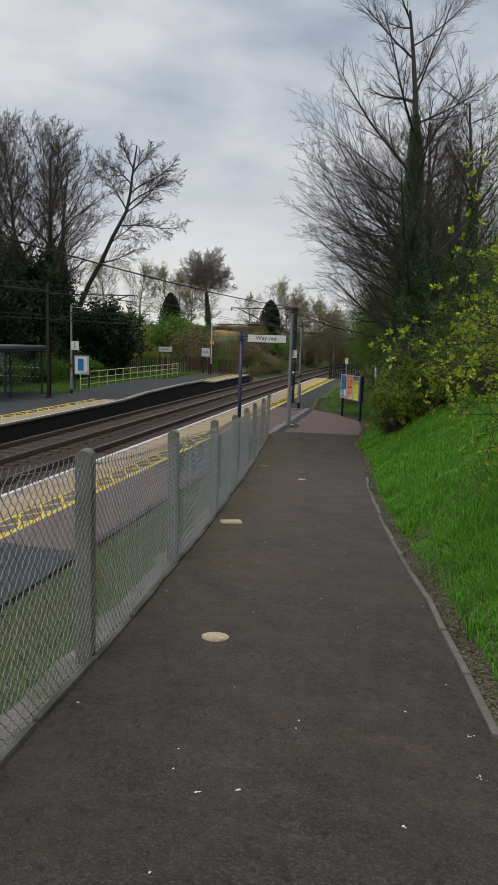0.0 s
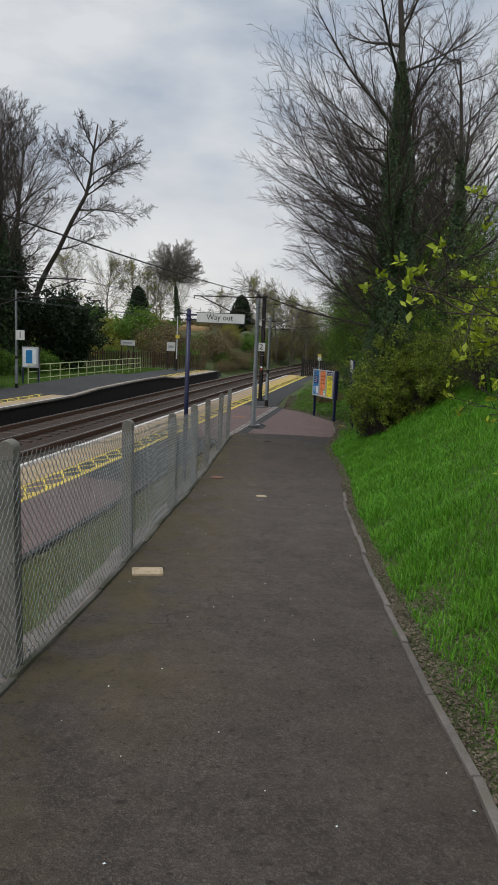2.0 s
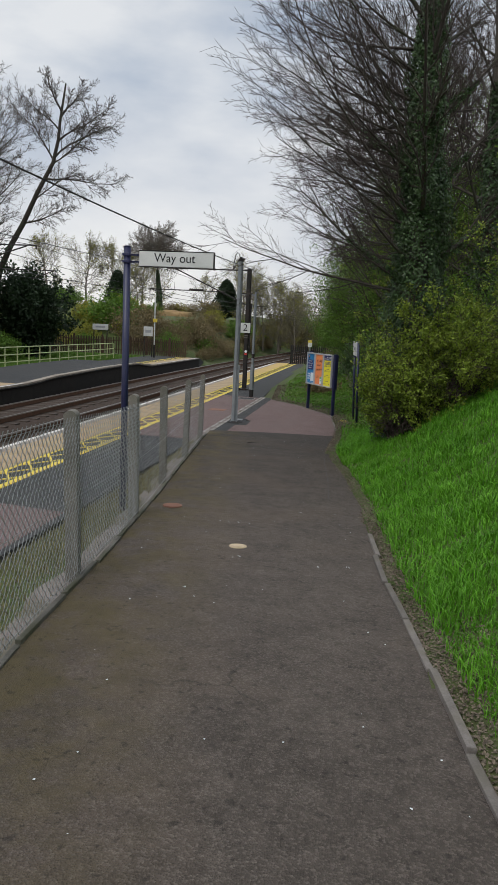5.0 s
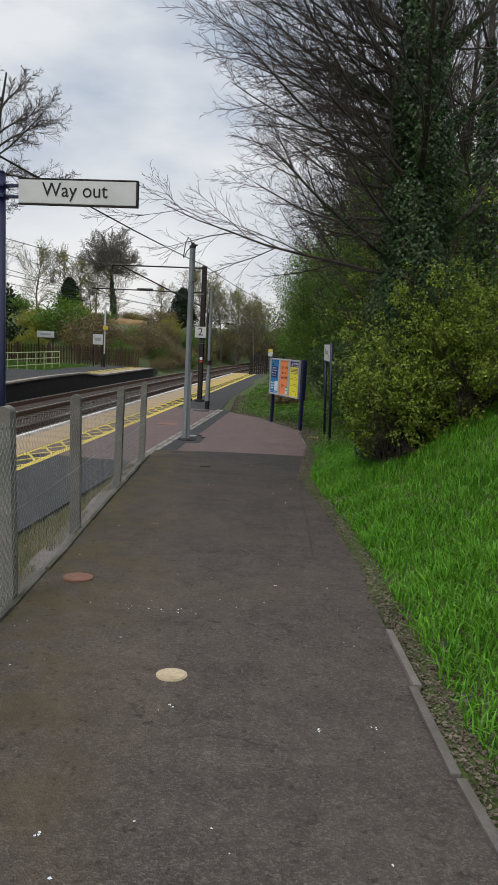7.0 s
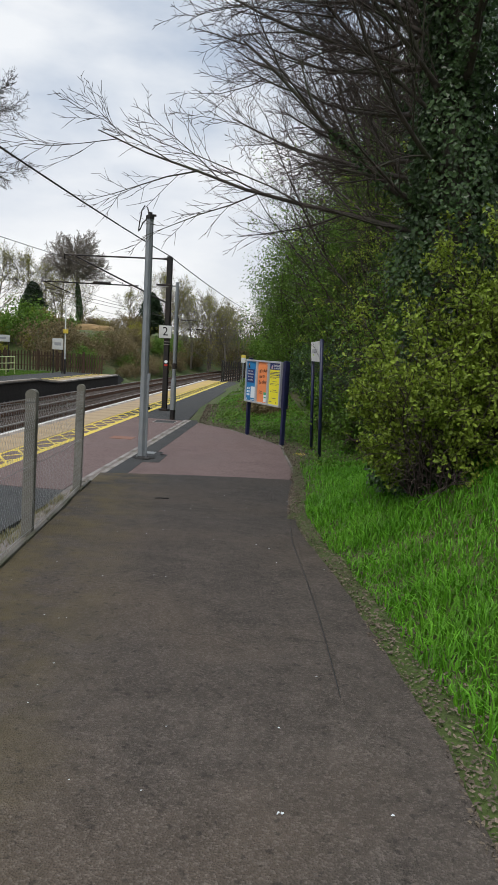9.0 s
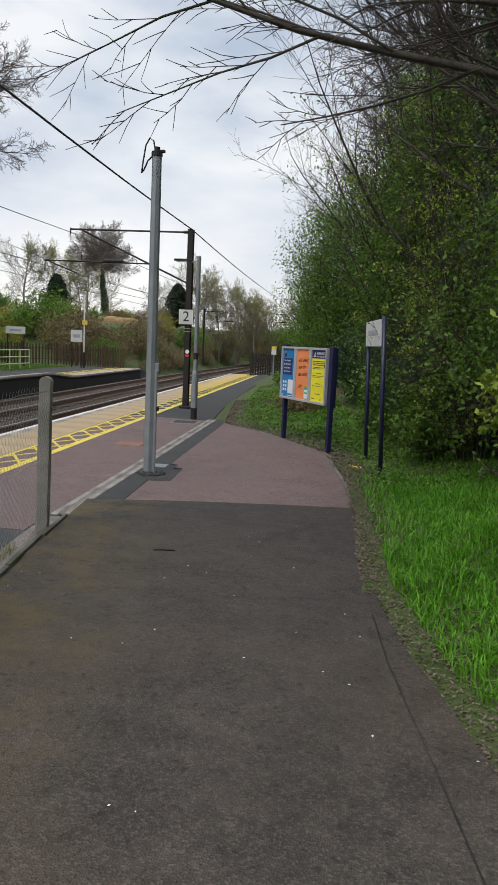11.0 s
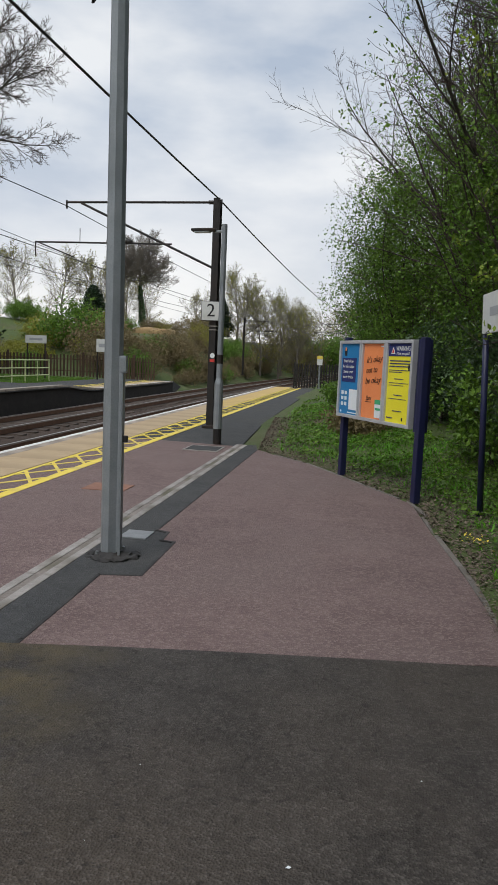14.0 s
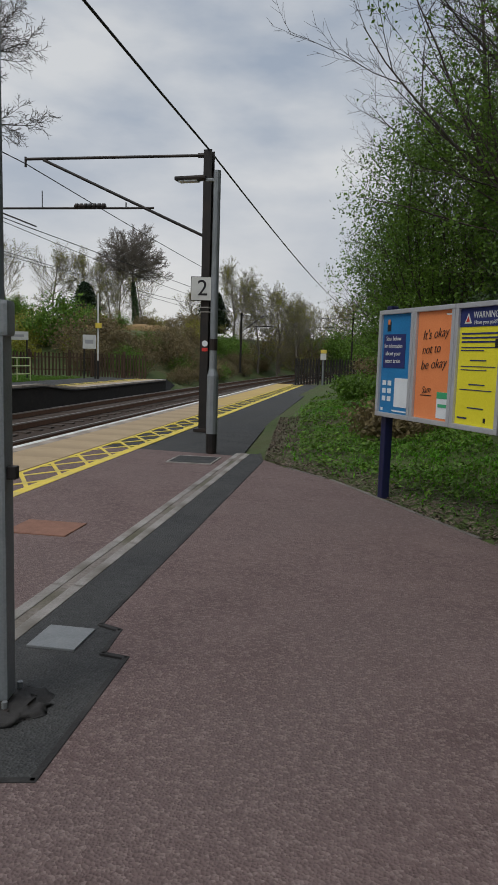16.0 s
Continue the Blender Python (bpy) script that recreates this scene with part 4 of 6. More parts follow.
# ---- overhead line masts, brackets and wires ----
def mast(m, h, label, small=False):
    t = thing("overhead_line_mast", m, label, "mast", "overhead line masts")
    b = bm_new()
    for c, s in (((0, 0.075, h / 2), (0.15, 0.014, h)), ((0, -0.075, h / 2), (0.15, 0.014, h)), ((0, 0, h / 2), (0.012, 0.15, h))):
        box(b, c, s)
    part("h_beam", b, M_BLACKM, t)
    b = bm_new()
    box(b, (0, 0, 0.03), (0.30, 0.30, 0.06), bevel=0.01)
    part("base_plate", b, M_BLACKM, t)
    if not small:
        for z in (2.16, 2.24):
            b = bm_new()
            box(b, (0, 0, z), (0.17, 0.18, 0.02))
            part("band", b, M_CHAN, t, "pale strap")
        b = bm_new()
        tube(b, (0.02, -0.084, 1.60), (0.02, -0.09, 1.60), 0.055, sides=16)
        part("warning_disc", b, M_PALE, t, "small round warning sign")
        b = bm_new()
        box(b, (0.02, -0.086, 1.49), (0.11, 0.006, 0.06))
        part("warning_plate", b, M_REDINK, t, "small red plate")
    return t


near_mast = mast(pose(-5.95, 36.5, PZ, 0, 0, -6), 4.95, "dark steel overhead line mast on the near platform")
mast(pose(-17.75, 32.3, PZ), 5.7, "dark steel overhead line mast by the far shelter", True)
mast(pose(-13.9, 84.0, PZ), 5.1, "dark steel overhead line mast on the far bank", True)
mast(pose(-4.6, 93.0, PZ - 0.4), 6.4, "dark steel overhead line mast beside the hedge", True)


def insulator(b, a, c):
    """Ribbed insulator between two points."""
    a, c = Vector(a), Vector(c)
    for k in range(7):
        p = a.lerp(c, (k + 0.2) / 7)
        q = a.lerp(c, (k + 0.75) / 7)
        tube(b, p, q, 0.05, sides=10)
    tube(b, a, c, 0.028, sides=8)


def cantilever(m, side, reach, label):
    """A bracket arm: level top tube, slanting strut with an insulator, and a steady arm."""
    t = thing("overhead_line_bracket", m, label, "cantilever", "overhead line brackets")
    r, s = reach, side
    for nm, a, c, rad in (("top_tube", (0, 0, 4.87), (s * r, 0, 4.86), 0.026), ("strut", (0, 0, 3.46), (s * (r - 0.35), 0, 4.84), 0.026), ("registration_tube", (s * 1.0, 0, 3.98), (s * (r + 0.75), 0, 3.99), 0.02), ("hanger", (s * (r - 0.32), 0, 3.99), (s * (r - 0.32), 0, 4.3), 0.009), ("steady_arm", (s * (r + 0.70), 0, 3.99), (s * (r - 0.2), 0, 3.66), 0.014), ("drop_bar", (s * (r + 0.74), 0, 3.68), (s * (r + 0.74), 0, 4.0), 0.015), ("end_clamp", (s * r, 0, 4.72), (s * r, 0, 4.9), 0.022), ("tie", (s * 1.52, 0, 3.98), (s * 1.52, 0, 4.08), 0.012)):
        b = bm_new()
        tube(b, a, c, rad, sides=8)
        part(nm, b, M_BLACKM, t)
    b = bm_new()
    insulator(b, (s * 1.9, 0, 4.02), (s * 2.5, 0, 4.02))
    part("insulator", b, M_BLACKM, t, "dark ribbed insulator")
    b = bm_new()
    tube(b, (s * 0.08, 0, 4.87), (s * 0.2, 0, 4.87), 0.042, sides=8)
    part("end_fitting", b, M_BLACKM, t)
    return t


cantilever(pose(-5.95, 36.5, PZ), -1, 3.45, "dark bracket arm holding the overhead wires from the near mast")
cantilever(pose(-17.75, 32.3, PZ + 0.3), 1, 4.6, "dark bracket arm holding the overhead wires from the far mast")
cantilever(pose(-13.9, 84.0, PZ), 1, 2.2, "dark bracket arm holding wires on the far bank")
cantilever(pose(-4.6, 93.0, PZ + 0.4), -1, 3.0, "dark bracket arm holding wires beside the hedge")


def cable(points, r, sag, label):
    """A wire hung from point to point, sagging in each span."""
    pts = []
    for a, c in zip(points, points[1:]):
        a, c = Vector(a), Vector(c)
        for k in range(16):
            u = k / 16
            pts.append(a.lerp(c, u) - Vector((0, 0, sag * 4 * u * (1 - u))))
    pts.append(Vector(points[-1]))
    return tagged(sweep("overhead_wire", pts, r, M_CABLE), label, "overhead wire", "overhead wires")


cable([(-6.0, -14.0, 3.6), (-5.95, 36.5, 3.04), (-4.6, 93.0, 4.1)], 0.016, 0.55, "thick dark earth wire running between the mast tops")
cable([(-9.4, -14, 2.9), (-9.40, 36.5, 2.86), (-8.2, 93.0, 3.3)], 0.010, 0.45, "thin overhead catenary wire above the near track")
cable([(-9.45, -14, 1.80), (-9.45, 36.5, 1.76), (-8.3, 93.0, 2.1)], 0.009, 0.03, "thin contact wire above the near track")
cable([(-12.7, -14, 3.1), (-13.15, 32.3, 3.24), (-11.7, 84.0, 2.95), (-9.0, 130, 3)], 0.010, 0.5, "thin overhead catenary wire above the far track")
cable([(-12.6, -14, 1.9), (-12.95, 32.3, 2.04), (-11.6, 84.0, 1.76), (-9.0, 130, 1.8)], 0.009, 0.03, "thin contact wire above the far track")
cable([(-17.7, -14, 3.7), (-17.75, 32.3, 3.75), (-13.9, 84.0, 3.15), (-11, 130, 3.1)], 0.014, 0.55, "dark earth wire along the far platform")

# ---- numbered platform signs ----
def number_sign(m, digit, label, size):
    t = thing("platform_number_sign", m, label, "sign", "platform number signs")
    b = bm_new()
    box(b, (0, 0, 0), (size, 0.02, size), bevel=0.006)
    p = part("sign_panel", b, M_SIGN, t)
    b = bm_new()
    box(b, (0, 0.006, 0), (size + 0.022, 0.016, size + 0.022), bevel=0.004)
    part("rim", b, M_BLACKM, p)
    writing("numeral", digit, size * 0.98, M_INK, pose(0, -0.0115, 0, 90, 0, 0), p)
    b = bm_new()
    box(b, (0.0, 0.03, 0), (0.05, 0.05, size * 0.7))
    part("bracket", b, M_BLACKM, t)


number_sign(pose(-5.99, 36.36, 0.64, 0, 0, 6), "2", "square white platform sign with a black figure two", 0.40)
number_sign(pose(-17.42, 34.5, 0.70), "1", "square white platform sign with a black figure one", 0.46)

# ---- triple poster case ----
ax, ay, bx, by = -2.87, 31.12, -1.91, 29.48
cw = math.hypot(bx - ax, by - ay)
t = thing("poster_case", pose(ax, ay, PZ, 0, 0, math.degrees(math.atan2(by - ay, bx - ax))), "triple aluminium poster case on navy posts beside the path", "notice board")
for s, top in ((0.0, 1.92), (cw, 1.90)):
    b = bm_new()
    box(b, (s, 0.06 if s == 0 else 0.0, top / 2), (0.085, 0.085, top), bevel=0.012)
    part("post", b, M_NAVY, t, "navy painted post")
b = bm_new()
box(b, (cw - 0.04, 0.03, 1.35), (0.10, 0.13, 1.06), bevel=0.012)
part("end_cover", b, M_NAVY, t)
PX0, PWID, PB, PT = -0.09, 0.596, 0.84, 1.875
faces = ((M_PBLUE, "blue travel information poster"), (M_PORANGE, "orange poster with handwritten words"), (M_PYELLOW, "yellow warning poster with a navy heading"))
for k, (pm, lab) in enumerate(faces):
    x0 = PX0 + k * (PWID + 0.006)
    xc, zc = x0 + PWID / 2, (PB + PT) / 2
    b = bm_new()
    for c, s in (((xc, 0, PT - 0.02), (PWID, 0.07, 0.042)), ((xc, 0, PB + 0.02), (PWID, 0.07, 0.042)), ((x0 + 0.021, 0, zc), (0.042, 0.07, PT - PB - 0.08)), ((x0 + PWID - 0.021, 0, zc), (0.042, 0.07, PT - PB - 0.08))):
        box(b, c, s, bevel=0.007)
    fr = part("case_frame", b, M_ALU, t, "silver aluminium frame")
    b = bm_new()
    box(b, (xc, 0.022, zc), (PWID - 0.03, 0.02, PT - PB - 0.03))
    part("case_back", b, M_ALU, fr)
    b = bm_new()
    box(b, (xc, -0.004, zc), (PWID - 0.084, 0.006, PT - PB - 0.084))
    po = part("poster", b, pm, t, lab)
    pw, ph = PWID - 0.084, PT - PB - 0.084
    left, up = xc - pw / 2, PB + 0.042

    def panel_on(u0, v0, u1, v1, material, nm="printed_panel", y=-0.009):
        q = bm_new()
        box(q, (left + pw * (u0 + u1) / 2, y, up + ph * (v0 + v1) / 2), (pw * (u1 - u0), 0.003, ph * (v1 - v0)))
        return part(nm, q, material, po)

    def words(s, u, v, size, material, width=0.0, y=-0.0125, tilt=0, slant=0.0):
        writing("lettering", s, size, material, pose(left + pw * u, y, up + ph * v, 90, tilt, 0), po, width, slant)

    if k == 0:
        panel_on(0.06, 0.46, 0.80, 0.80, M_INKBLUE)
        for i, s in enumerate(("Scan below", "for information", "about your", "next train")):
            words(s, 0.40, 0.755 - 0.075 * i, 0.058, M_SIGN, 0.26 if i != 1 else 0.31)
        panel_on(0.50, 0.07, 0.96, 0.36, M_PALE)
        for i in range(3):
            panel_on(0.08, 0.28 - 0.08 * i, 0.20, 0.33 - 0.08 * i, M_PALE)
            panel_on(0.26, 0.28 - 0.08 * i, 0.38, 0.33 - 0.08 * i, M_PALE)
        panel_on(0.16, 0.83, 0.28, 0.93, M_INK)
        panel_on(0.18, 0.90, 0.25, 0.95, M_PORANGE, y=-0.0105)
        panel_on(0.05, 0.02, 0.12, 0.05, M_PALE)
        panel_on(0.45, 0.02, 0.92, 0.035, M_PALE)
    elif k == 1:
        for s, u, v, sz, wd in (("It's okay", 0.52, 0.79, 0.12, 0.38), ("not to", 0.42, 0.65, 0.12, 0.27), ("be okay", 0.50, 0.51, 0.12, 0.38), ("Sam", 0.34, 0.27, 0.085, 0.13)):
            words(s, u, v, sz, M_INK, wd, tilt=-5, slant=0.35)
        panel_on(0.18, 0.215, 0.48, 0.222, M_INK)
        panel_on(0.66, 0.02, 0.98, 0.26, M_PALE)
        panel_on(0.66, 0.20, 0.98, 0.26, M_PGREEN, y=-0.011)
        panel_on(0.70, 0.12, 0.94, 0.15, M_PGREEN, y=-0.011)
        panel_on(0.80, 0.955, 0.95, 0.97, M_PALE)
    else:
        panel_on(0.0, 0.84, 1.0, 1.0, M_INKBLUE)
        words("WARNING", 0.62, 0.935, 0.075, M_SIGN, 0.30)
        words("Have you paid?", 0.62, 0.875, 0.045, M_SIGN, 0.27)
        q = bm_new()
        prism(q, [(-0.045, -0.04), (0.045, -0.04), (0.0, 0.045)], 0, 0.003)
        tri = part("warning_triangle", q, M_SIGN, po)
        tri.matrix_basis = pose(left + pw * 0.20, -0.0105, up + ph * 0.91, 90)
        q = bm_new()
        prism(q, [(-0.022, -0.022), (0.022, -0.022), (0.0, 0.026)], 0, 0.002)
        tri = part("warning_triangle", q, M_REDINK, po)
        tri.matrix_basis = pose(left + pw * 0.20, -0.0135, up + ph * 0.905, 90)
        for i, (u0, u1, v, h) in enumerate(((0.06, 0.92, 0.775, 0.014), (0.06, 0.96, 0.74, 0.014), (0.06, 0.90, 0.705, 0.014), (0.06, 0.94, 0.66, 0.009), (0.06, 0.62, 0.635, 0.009), (0.30, 0.68, 0.55, 0.010), (0.08, 0.90, 0.50, 0.007), (0.08, 0.70, 0.47, 0.007), (0.30, 0.68, 0.345, 0.010), (0.08, 0.85, 0.30, 0.007), (0.30, 0.68, 0.145, 0.010), (0.06, 0.30, 0.05, 0.014))):
            panel_on(u0, v, u1, v + h, M_INKBLUE)
        panel_on(0.86, 0.66, 0.92, 0.735, M_INK)
        panel_on(0.70, 0.035, 0.75, 0.075, M_INK)

# ---- white sign on two posts, and its neighbour ----
t = thing("verge_sign", pose(-1.12, 27.45, PZ, -2.5, 0, math.degrees(math.atan2(29.05 - 27.45, -1.25 + 1.12))), "white sign panel on two navy posts in the grass", "sign")
for s, h in ((0.0, 2.38), (1.605, 2.34)):
    b = bm_new()
    tube(b, (s, 0, -0.1), (s, 0, h), 0.034, sides=12)
    part("post", b, M_NAVY, t, smooth=True)
b = bm_new()
box(b, (0.80, 0.04, 2.14), (1.56, 0.022, 0.40), bevel=0.006)
p = part("sign_panel", b, M_SIGN, t)
for v, wd in ((2.15, 0.95),):
    b = bm_new()
    box(b, (0.80, 0.0525, v), (wd, 0.003, 0.085), bevel=0.001)
    part("text_bar", b, M_GREYINK, p)
b = bm_new()
box(b, (0.80, 0.026, 2.14), (1.52, 0.006, 0.36))
part("stiffener", b, M_ALU, p)

# ---- black palisade gate at the platform end ----
t = thing("platform_end_fence", pose(-6.75, 61.0, PZ), "black steel palisade fence closing the platform end", "fence")
bm = bm_new()
box(bm, (0, 0, 0.66), (0.09, 0.025, 1.30), bevel=0.004)
bmesh.ops.create_cone(bm, cap_ends=True, segments=4, radius1=0.038, radius2=0.004, depth=0.12, matrix=pose(0, 0, 1.36, 0, 0, 45))
me_pale = mesh_of("pale", bm, M_BLACKM)
for k in range(23):
    piece("pale", me_pale, pose(0.15 * k, 0.047 * k, 0.02), t)
for k in range(9):
    piece("pale", me_pale, pose(0.0 - 0.02 * k, 0.1 + 0.3 * k, 0.02, 0, 0, 90), t)
for z in (0.35, 1.0):
    b = bm_new()
    tube(b, (-0.02, 0.02, z), (3.4, 1.08, z), 0.024, sides=6)
    part("rail", b, M_BLACKM, t)
for s in (0.0, 1.15, 2.3, 3.4):
    b = bm_new()
    box(b, (s, 0.3125 * s + 0.05, 0.7), (0.08, 0.08, 1.42), bevel=0.008)
    part("post", b, M_BLACKM, t)
t = thing("warning_notice", pose(-5.30, 60.6, PZ), "small white and yellow notice on a pale post", "sign")
b = bm_new()
tube(b, (0, 0, 0), (0, 0, 1.88), 0.05, sides=10)
part("post", b, M_GALV, t)
for z, mt, h in ((1.50, M_SIGN, 0.32), (1.76, M_YEL, 0.18)):
    b = bm_new()
    box(b, (0, -0.06, z), (0.3, 0.02, h), bevel=0.005)
    part("sign_panel", b, mt, t)

# ---- far platform: shelter, board, handrail, signs, picket fence ----
t = thing("waiting_shelter", pose(-20.2, 31.0, PZ), "navy framed glass waiting shelter on the far platform", "shelter")
for x, y in ((-1.1, -3.2), (1.1, -3.2), (-1.1, 0), (1.1, 0), (-1.1, 3.0), (1.1, 3.0)):
    b = bm_new()
    box(b, (x, y, 1.2), (0.09, 0.09, 2.4), bevel=0.01)
    part("post", b, M_NAVY, t)
b = bm_new()
box(b, (0, -0.1, 2.5), (2.7, 6.8, 0.14), bevel=0.04)
part("roof", b, M_ROOF, t, "dark grey flat roof")
b = bm_new()
box(b, (0, -0.1, 2.36), (2.5, 6.5, 0.12))
part("fascia", b, M_NAVY, t)
for y in (-1.6, 1.5):
    b = bm_new()
    box(b, (-1.1, y, 1.25), (0.02, 2.8, 1.9))
    part("back_pane", b, M_GLASS, t, "clear glass pane")
    for z in (0.9, 1.4):
        b = bm_new()
        box(b, (-1.08, y, z), (0.01, 2.7, 0.05))
        part("manifestation_strip", b, M_PALE, t)
b = bm_new()
box(b, (0, 3.0, 1.25), (2.1, 0.02, 1.9))
part("side_pane", b, M_GLASS, t, "clear glass pane")
for z in (0.9, 1.4):
    for k in range(8):
        b = bm_new()
        box(b, (-0.9 + 0.25 * k, 2.985, z), (0.12, 0.006, 0.05))
        part("manifestation_dot", b, M_PALE, t)
for k in range(4):
    b = bm_new()
    box(b, (-0.7, -1.5 + 0.9 * k, 0.48), (0.42, 0.5, 0.05), bevel=0.02)
    box(b, (-0.9, -1.5 + 0.9 * k, 0.68), (0.05, 0.5, 0.4), bevel=0.02)
    box(b, (-0.7, -1.5 + 0.9 * k, 0.23), (0.08, 0.08, 0.46))
    part("seat", b, M_NAVY, t)
t = thing("notice_board", pose(-18.75, 38.0, PZ, 0, 0, 12), "small blue and white poster board on navy posts", "notice board")
for x in (-0.42, 0.42):
    b = bm_new()
    box(b, (x, 0.04, 0.95), (0.09, 0.09, 1.9), bevel=0.01)
    part("post", b, M_NAVY, t)
b = bm_new()
box(b, (0, 0, 1.42), (0.86, 0.07, 1.1), bevel=0.015)
fr = part("frame", b, M_ALU, t)
b = bm_new()
box(b, (-0.03, -0.038, 1.42), (0.70, 0.008, 0.94))
po = part("poster", b, M_PALE, t, "pale poster")
b = bm_new()
box(b, (-0.06, -0.0445, 1.45), (0.34, 0.004, 0.7))
part("printed_panel", b, M_PBLUE, po)
t = thing("handrail", pose(0, 0, 0), "pale green tubular handrail behind the far platform", "railing")
ha, hb = Vector((-18.45, 37.2, PZ)), Vector((-18.35, 54.3, PZ))
n = 14
for k in range(n + 1):
    p = ha.lerp(hb, k / n)
    b = bm_new()
    tube(b, p, p + Vector((0, 0, 1.05 + 0.0)), 0.03, sides=8)
    part("post", b, M_HAND, t)
for z in (0.32, 0.68, 1.05):
    b = bm_new()
    tube(b, ha + Vector((0, 0, z)), hb + Vector((0, 0, z)), 0.026, sides=8)
    part("rail", b, M_HAND, t)


def board(name, m, w, h, z, material, label, inked=True):
    t = thing(name, m, label, "sign", "far platform signs")
    for x in (-w * 0.42, w * 0.42):
        b = bm_new()
        tube(b, (x, 0.03, 0), (x, 0.03, z + h / 2), 0.04, sides=8)
        part("post", b, M_BLACKM, t)
    b = bm_new()
    box(b, (0, -0.02, z), (w, 0.03, h), bevel=0.006)
    p = part("sign_panel", b, material, t)
    if inked:
        b = bm_new()
        box(b, (0, -0.038, z), (w * 0.62, 0.004, h * 0.28))
        part("text_bar", b, M_GREYINK, p)


board("station_sign", pose(-20.4, 57.0, PZ, 0, 0, 8), 1.15, 0.42, 2.1, M_SIGN, "white station name board on two dark posts")
board("information_sign", pose(-25.2, 54.0, PZ), 0.55, 0.7, 1.9, M_PBLUE, "small blue sign beside the far lawn", False)
board("notice_sign", pose(-17.4, 59.0, PZ, 0, 0, 6), 0.70, 0.72, 1.92, M_SIGN, "white notice with a dark picture by the far gate")
t = thing("striped_pole", pose(-16.85, 58.8, PZ), "slim white pole with a yellow box by the far gate", "pole")
b = bm_new()
tube(b, (0, 0, 0), (0, 0, 0.95), 0.07, sides=10)
part("black_base", b, M_BLACKM, t)
b = bm_new()
tube(b, (0, 0, 0.95), (0, 0, 4.4), 0.045, sides=10)
part("shaft", b, M_SIGN, t)
b = bm_new()
box(b, (0.05, -0.06, 2.75), (0.3, 0.12, 0.26), bevel=0.01)
part("yellow_box", b, M_YEL, t)
t = thing("picket_fence", pose(0, 0, 0), "dark brown wooden picket fence behind the far platform", "fence")
bm = bm_new()
box(bm, (0, 0, 0.68), (0.10, 0.025, 1.3), bevel=0.004)
me_pick = mesh_of("picket", bm, M_WOODF)
run = [(-34.0, 57.5), (-24.0, 60.5), (-18.6, 62.2), (-14.9, 61.2)]
for (xa, ya), (xb, yb) in zip(run, run[1:]):
    L = math.hypot(xb - xa, yb - ya)
    ang = math.degrees(math.atan2(yb - ya, xb - xa))
    n = int(L / 0.19)
    for k in range(n):
        u = k / n
        x, y = xa + (xb - xa) * u, ya + (yb - ya) * u
        piece("picket", me_pick, pose(x, y, max(land(x, y), PZ - 0.03) + rng.uniform(-0.03, 0.03), 0, rng.uniform(-1.5, 1.5), ang), t)
    for k in range(int(L / 2.2) + 1):
        u = min(k * 2.2 / L, 1)
        x, y = xa + (xb - xa) * u, ya + (yb - ya) * u
        b = bm_new()
        box(b, (x, y + 0.08, max(land(x, y), PZ) + 0.72), (0.13, 0.13, 1.5), ang, bevel=0.01)
        part("post", b, M_WOODF, t)
    for z in (0.35, 1.05):
        b = bm_new()
        tube(b, (xa, ya + 0.04, max(land(xa, ya), PZ) + z), (xb, yb + 0.04, max(land(xb, yb), PZ) + z), 0.035, sides=4)
        part("rail", b, M_WOODF, t)


# ---- plants ----
def unit(v):
    return v / (np.linalg.norm(v, axis=-1, keepdims=True) + 1e-9)


def limbs(rs, start, way, length, radius, level, spec, out, thin=0.004, first=0.18, dome=None):
    """Grows one limb and its side limbs: wandering, tapering, drawn towards the light. out takes (level, points, radii)."""
    kids, lens, spread, lift, wander = spec[level]
    steps = (10, 7, 4, 3, 2)[min(level, 4)]
    p, d = Vector(start), Vector(way).normalized()
    pts = [p]
    for _ in range(steps):
        a, b2, c = rs.standard_normal(3)
        d = (d + Vector((a * wander, b2 * wander, c * wander + lift))).normalized()
        p = p + d * (length / steps)
        pts.append(p)
    taper = (0.16, 0.2, 0.3, 0.45, 0.6)[min(level, 4)]
    rad = [max(radius * (1 - (1 - taper) * k / steps), thin * (1 - 0.4 * k / steps)) for k in range(steps + 1)]
    out.append((level, np.array(pts), np.array(rad)))
    if level + 1 >= len(spec):
        return
    first = first if level == 0 else 0.12
    turn = rs.uniform(0, 6.28)
    jit = rs.uniform(0, 1, (kids, 3))
    for k in range(kids):
        u = first + (1 - first) * (k + 0.1 + 0.8 * jit[k, 0]) / kids
        i = min(int(u * steps), steps - 1)
        f = u * steps - i
        at, along = pts[i].lerp(pts[i + 1], f), (pts[i + 1] - pts[i]).normalized()
        turn += 1.9 + jit[k, 1]
        side = along.cross(Vector((0.21, 0.37, 0.9 if abs(along.z) < 0.9 else 0.1))).normalized()
        other = along.cross(side)
        away = side * math.cos(turn) + other * math.sin(turn)
        tilt = spread * (0.75 + 0.45 * jit[k, 2]) * ((1.25 - 0.75 * u) if dome and level == 0 else 1.0)
        nd = along * math.cos(tilt) + away * math.sin(tilt)
        nl = length * lens * (0.6 + 0.55 * jit[k, 1]) * ((math.sqrt(max(0.12, 1 - ((u - dome) / 0.42) ** 2)) if dome else 1.0 - 0.55 * u) if level == 0 else 1.0 - 0.35 * u)
        nr = max(min(rad[i] * 0.5, radius * (0.24 if level == 0 else 0.36)), thin)
        limbs(rs, at, nd, nl, nr, level + 1, spec, out, thin)


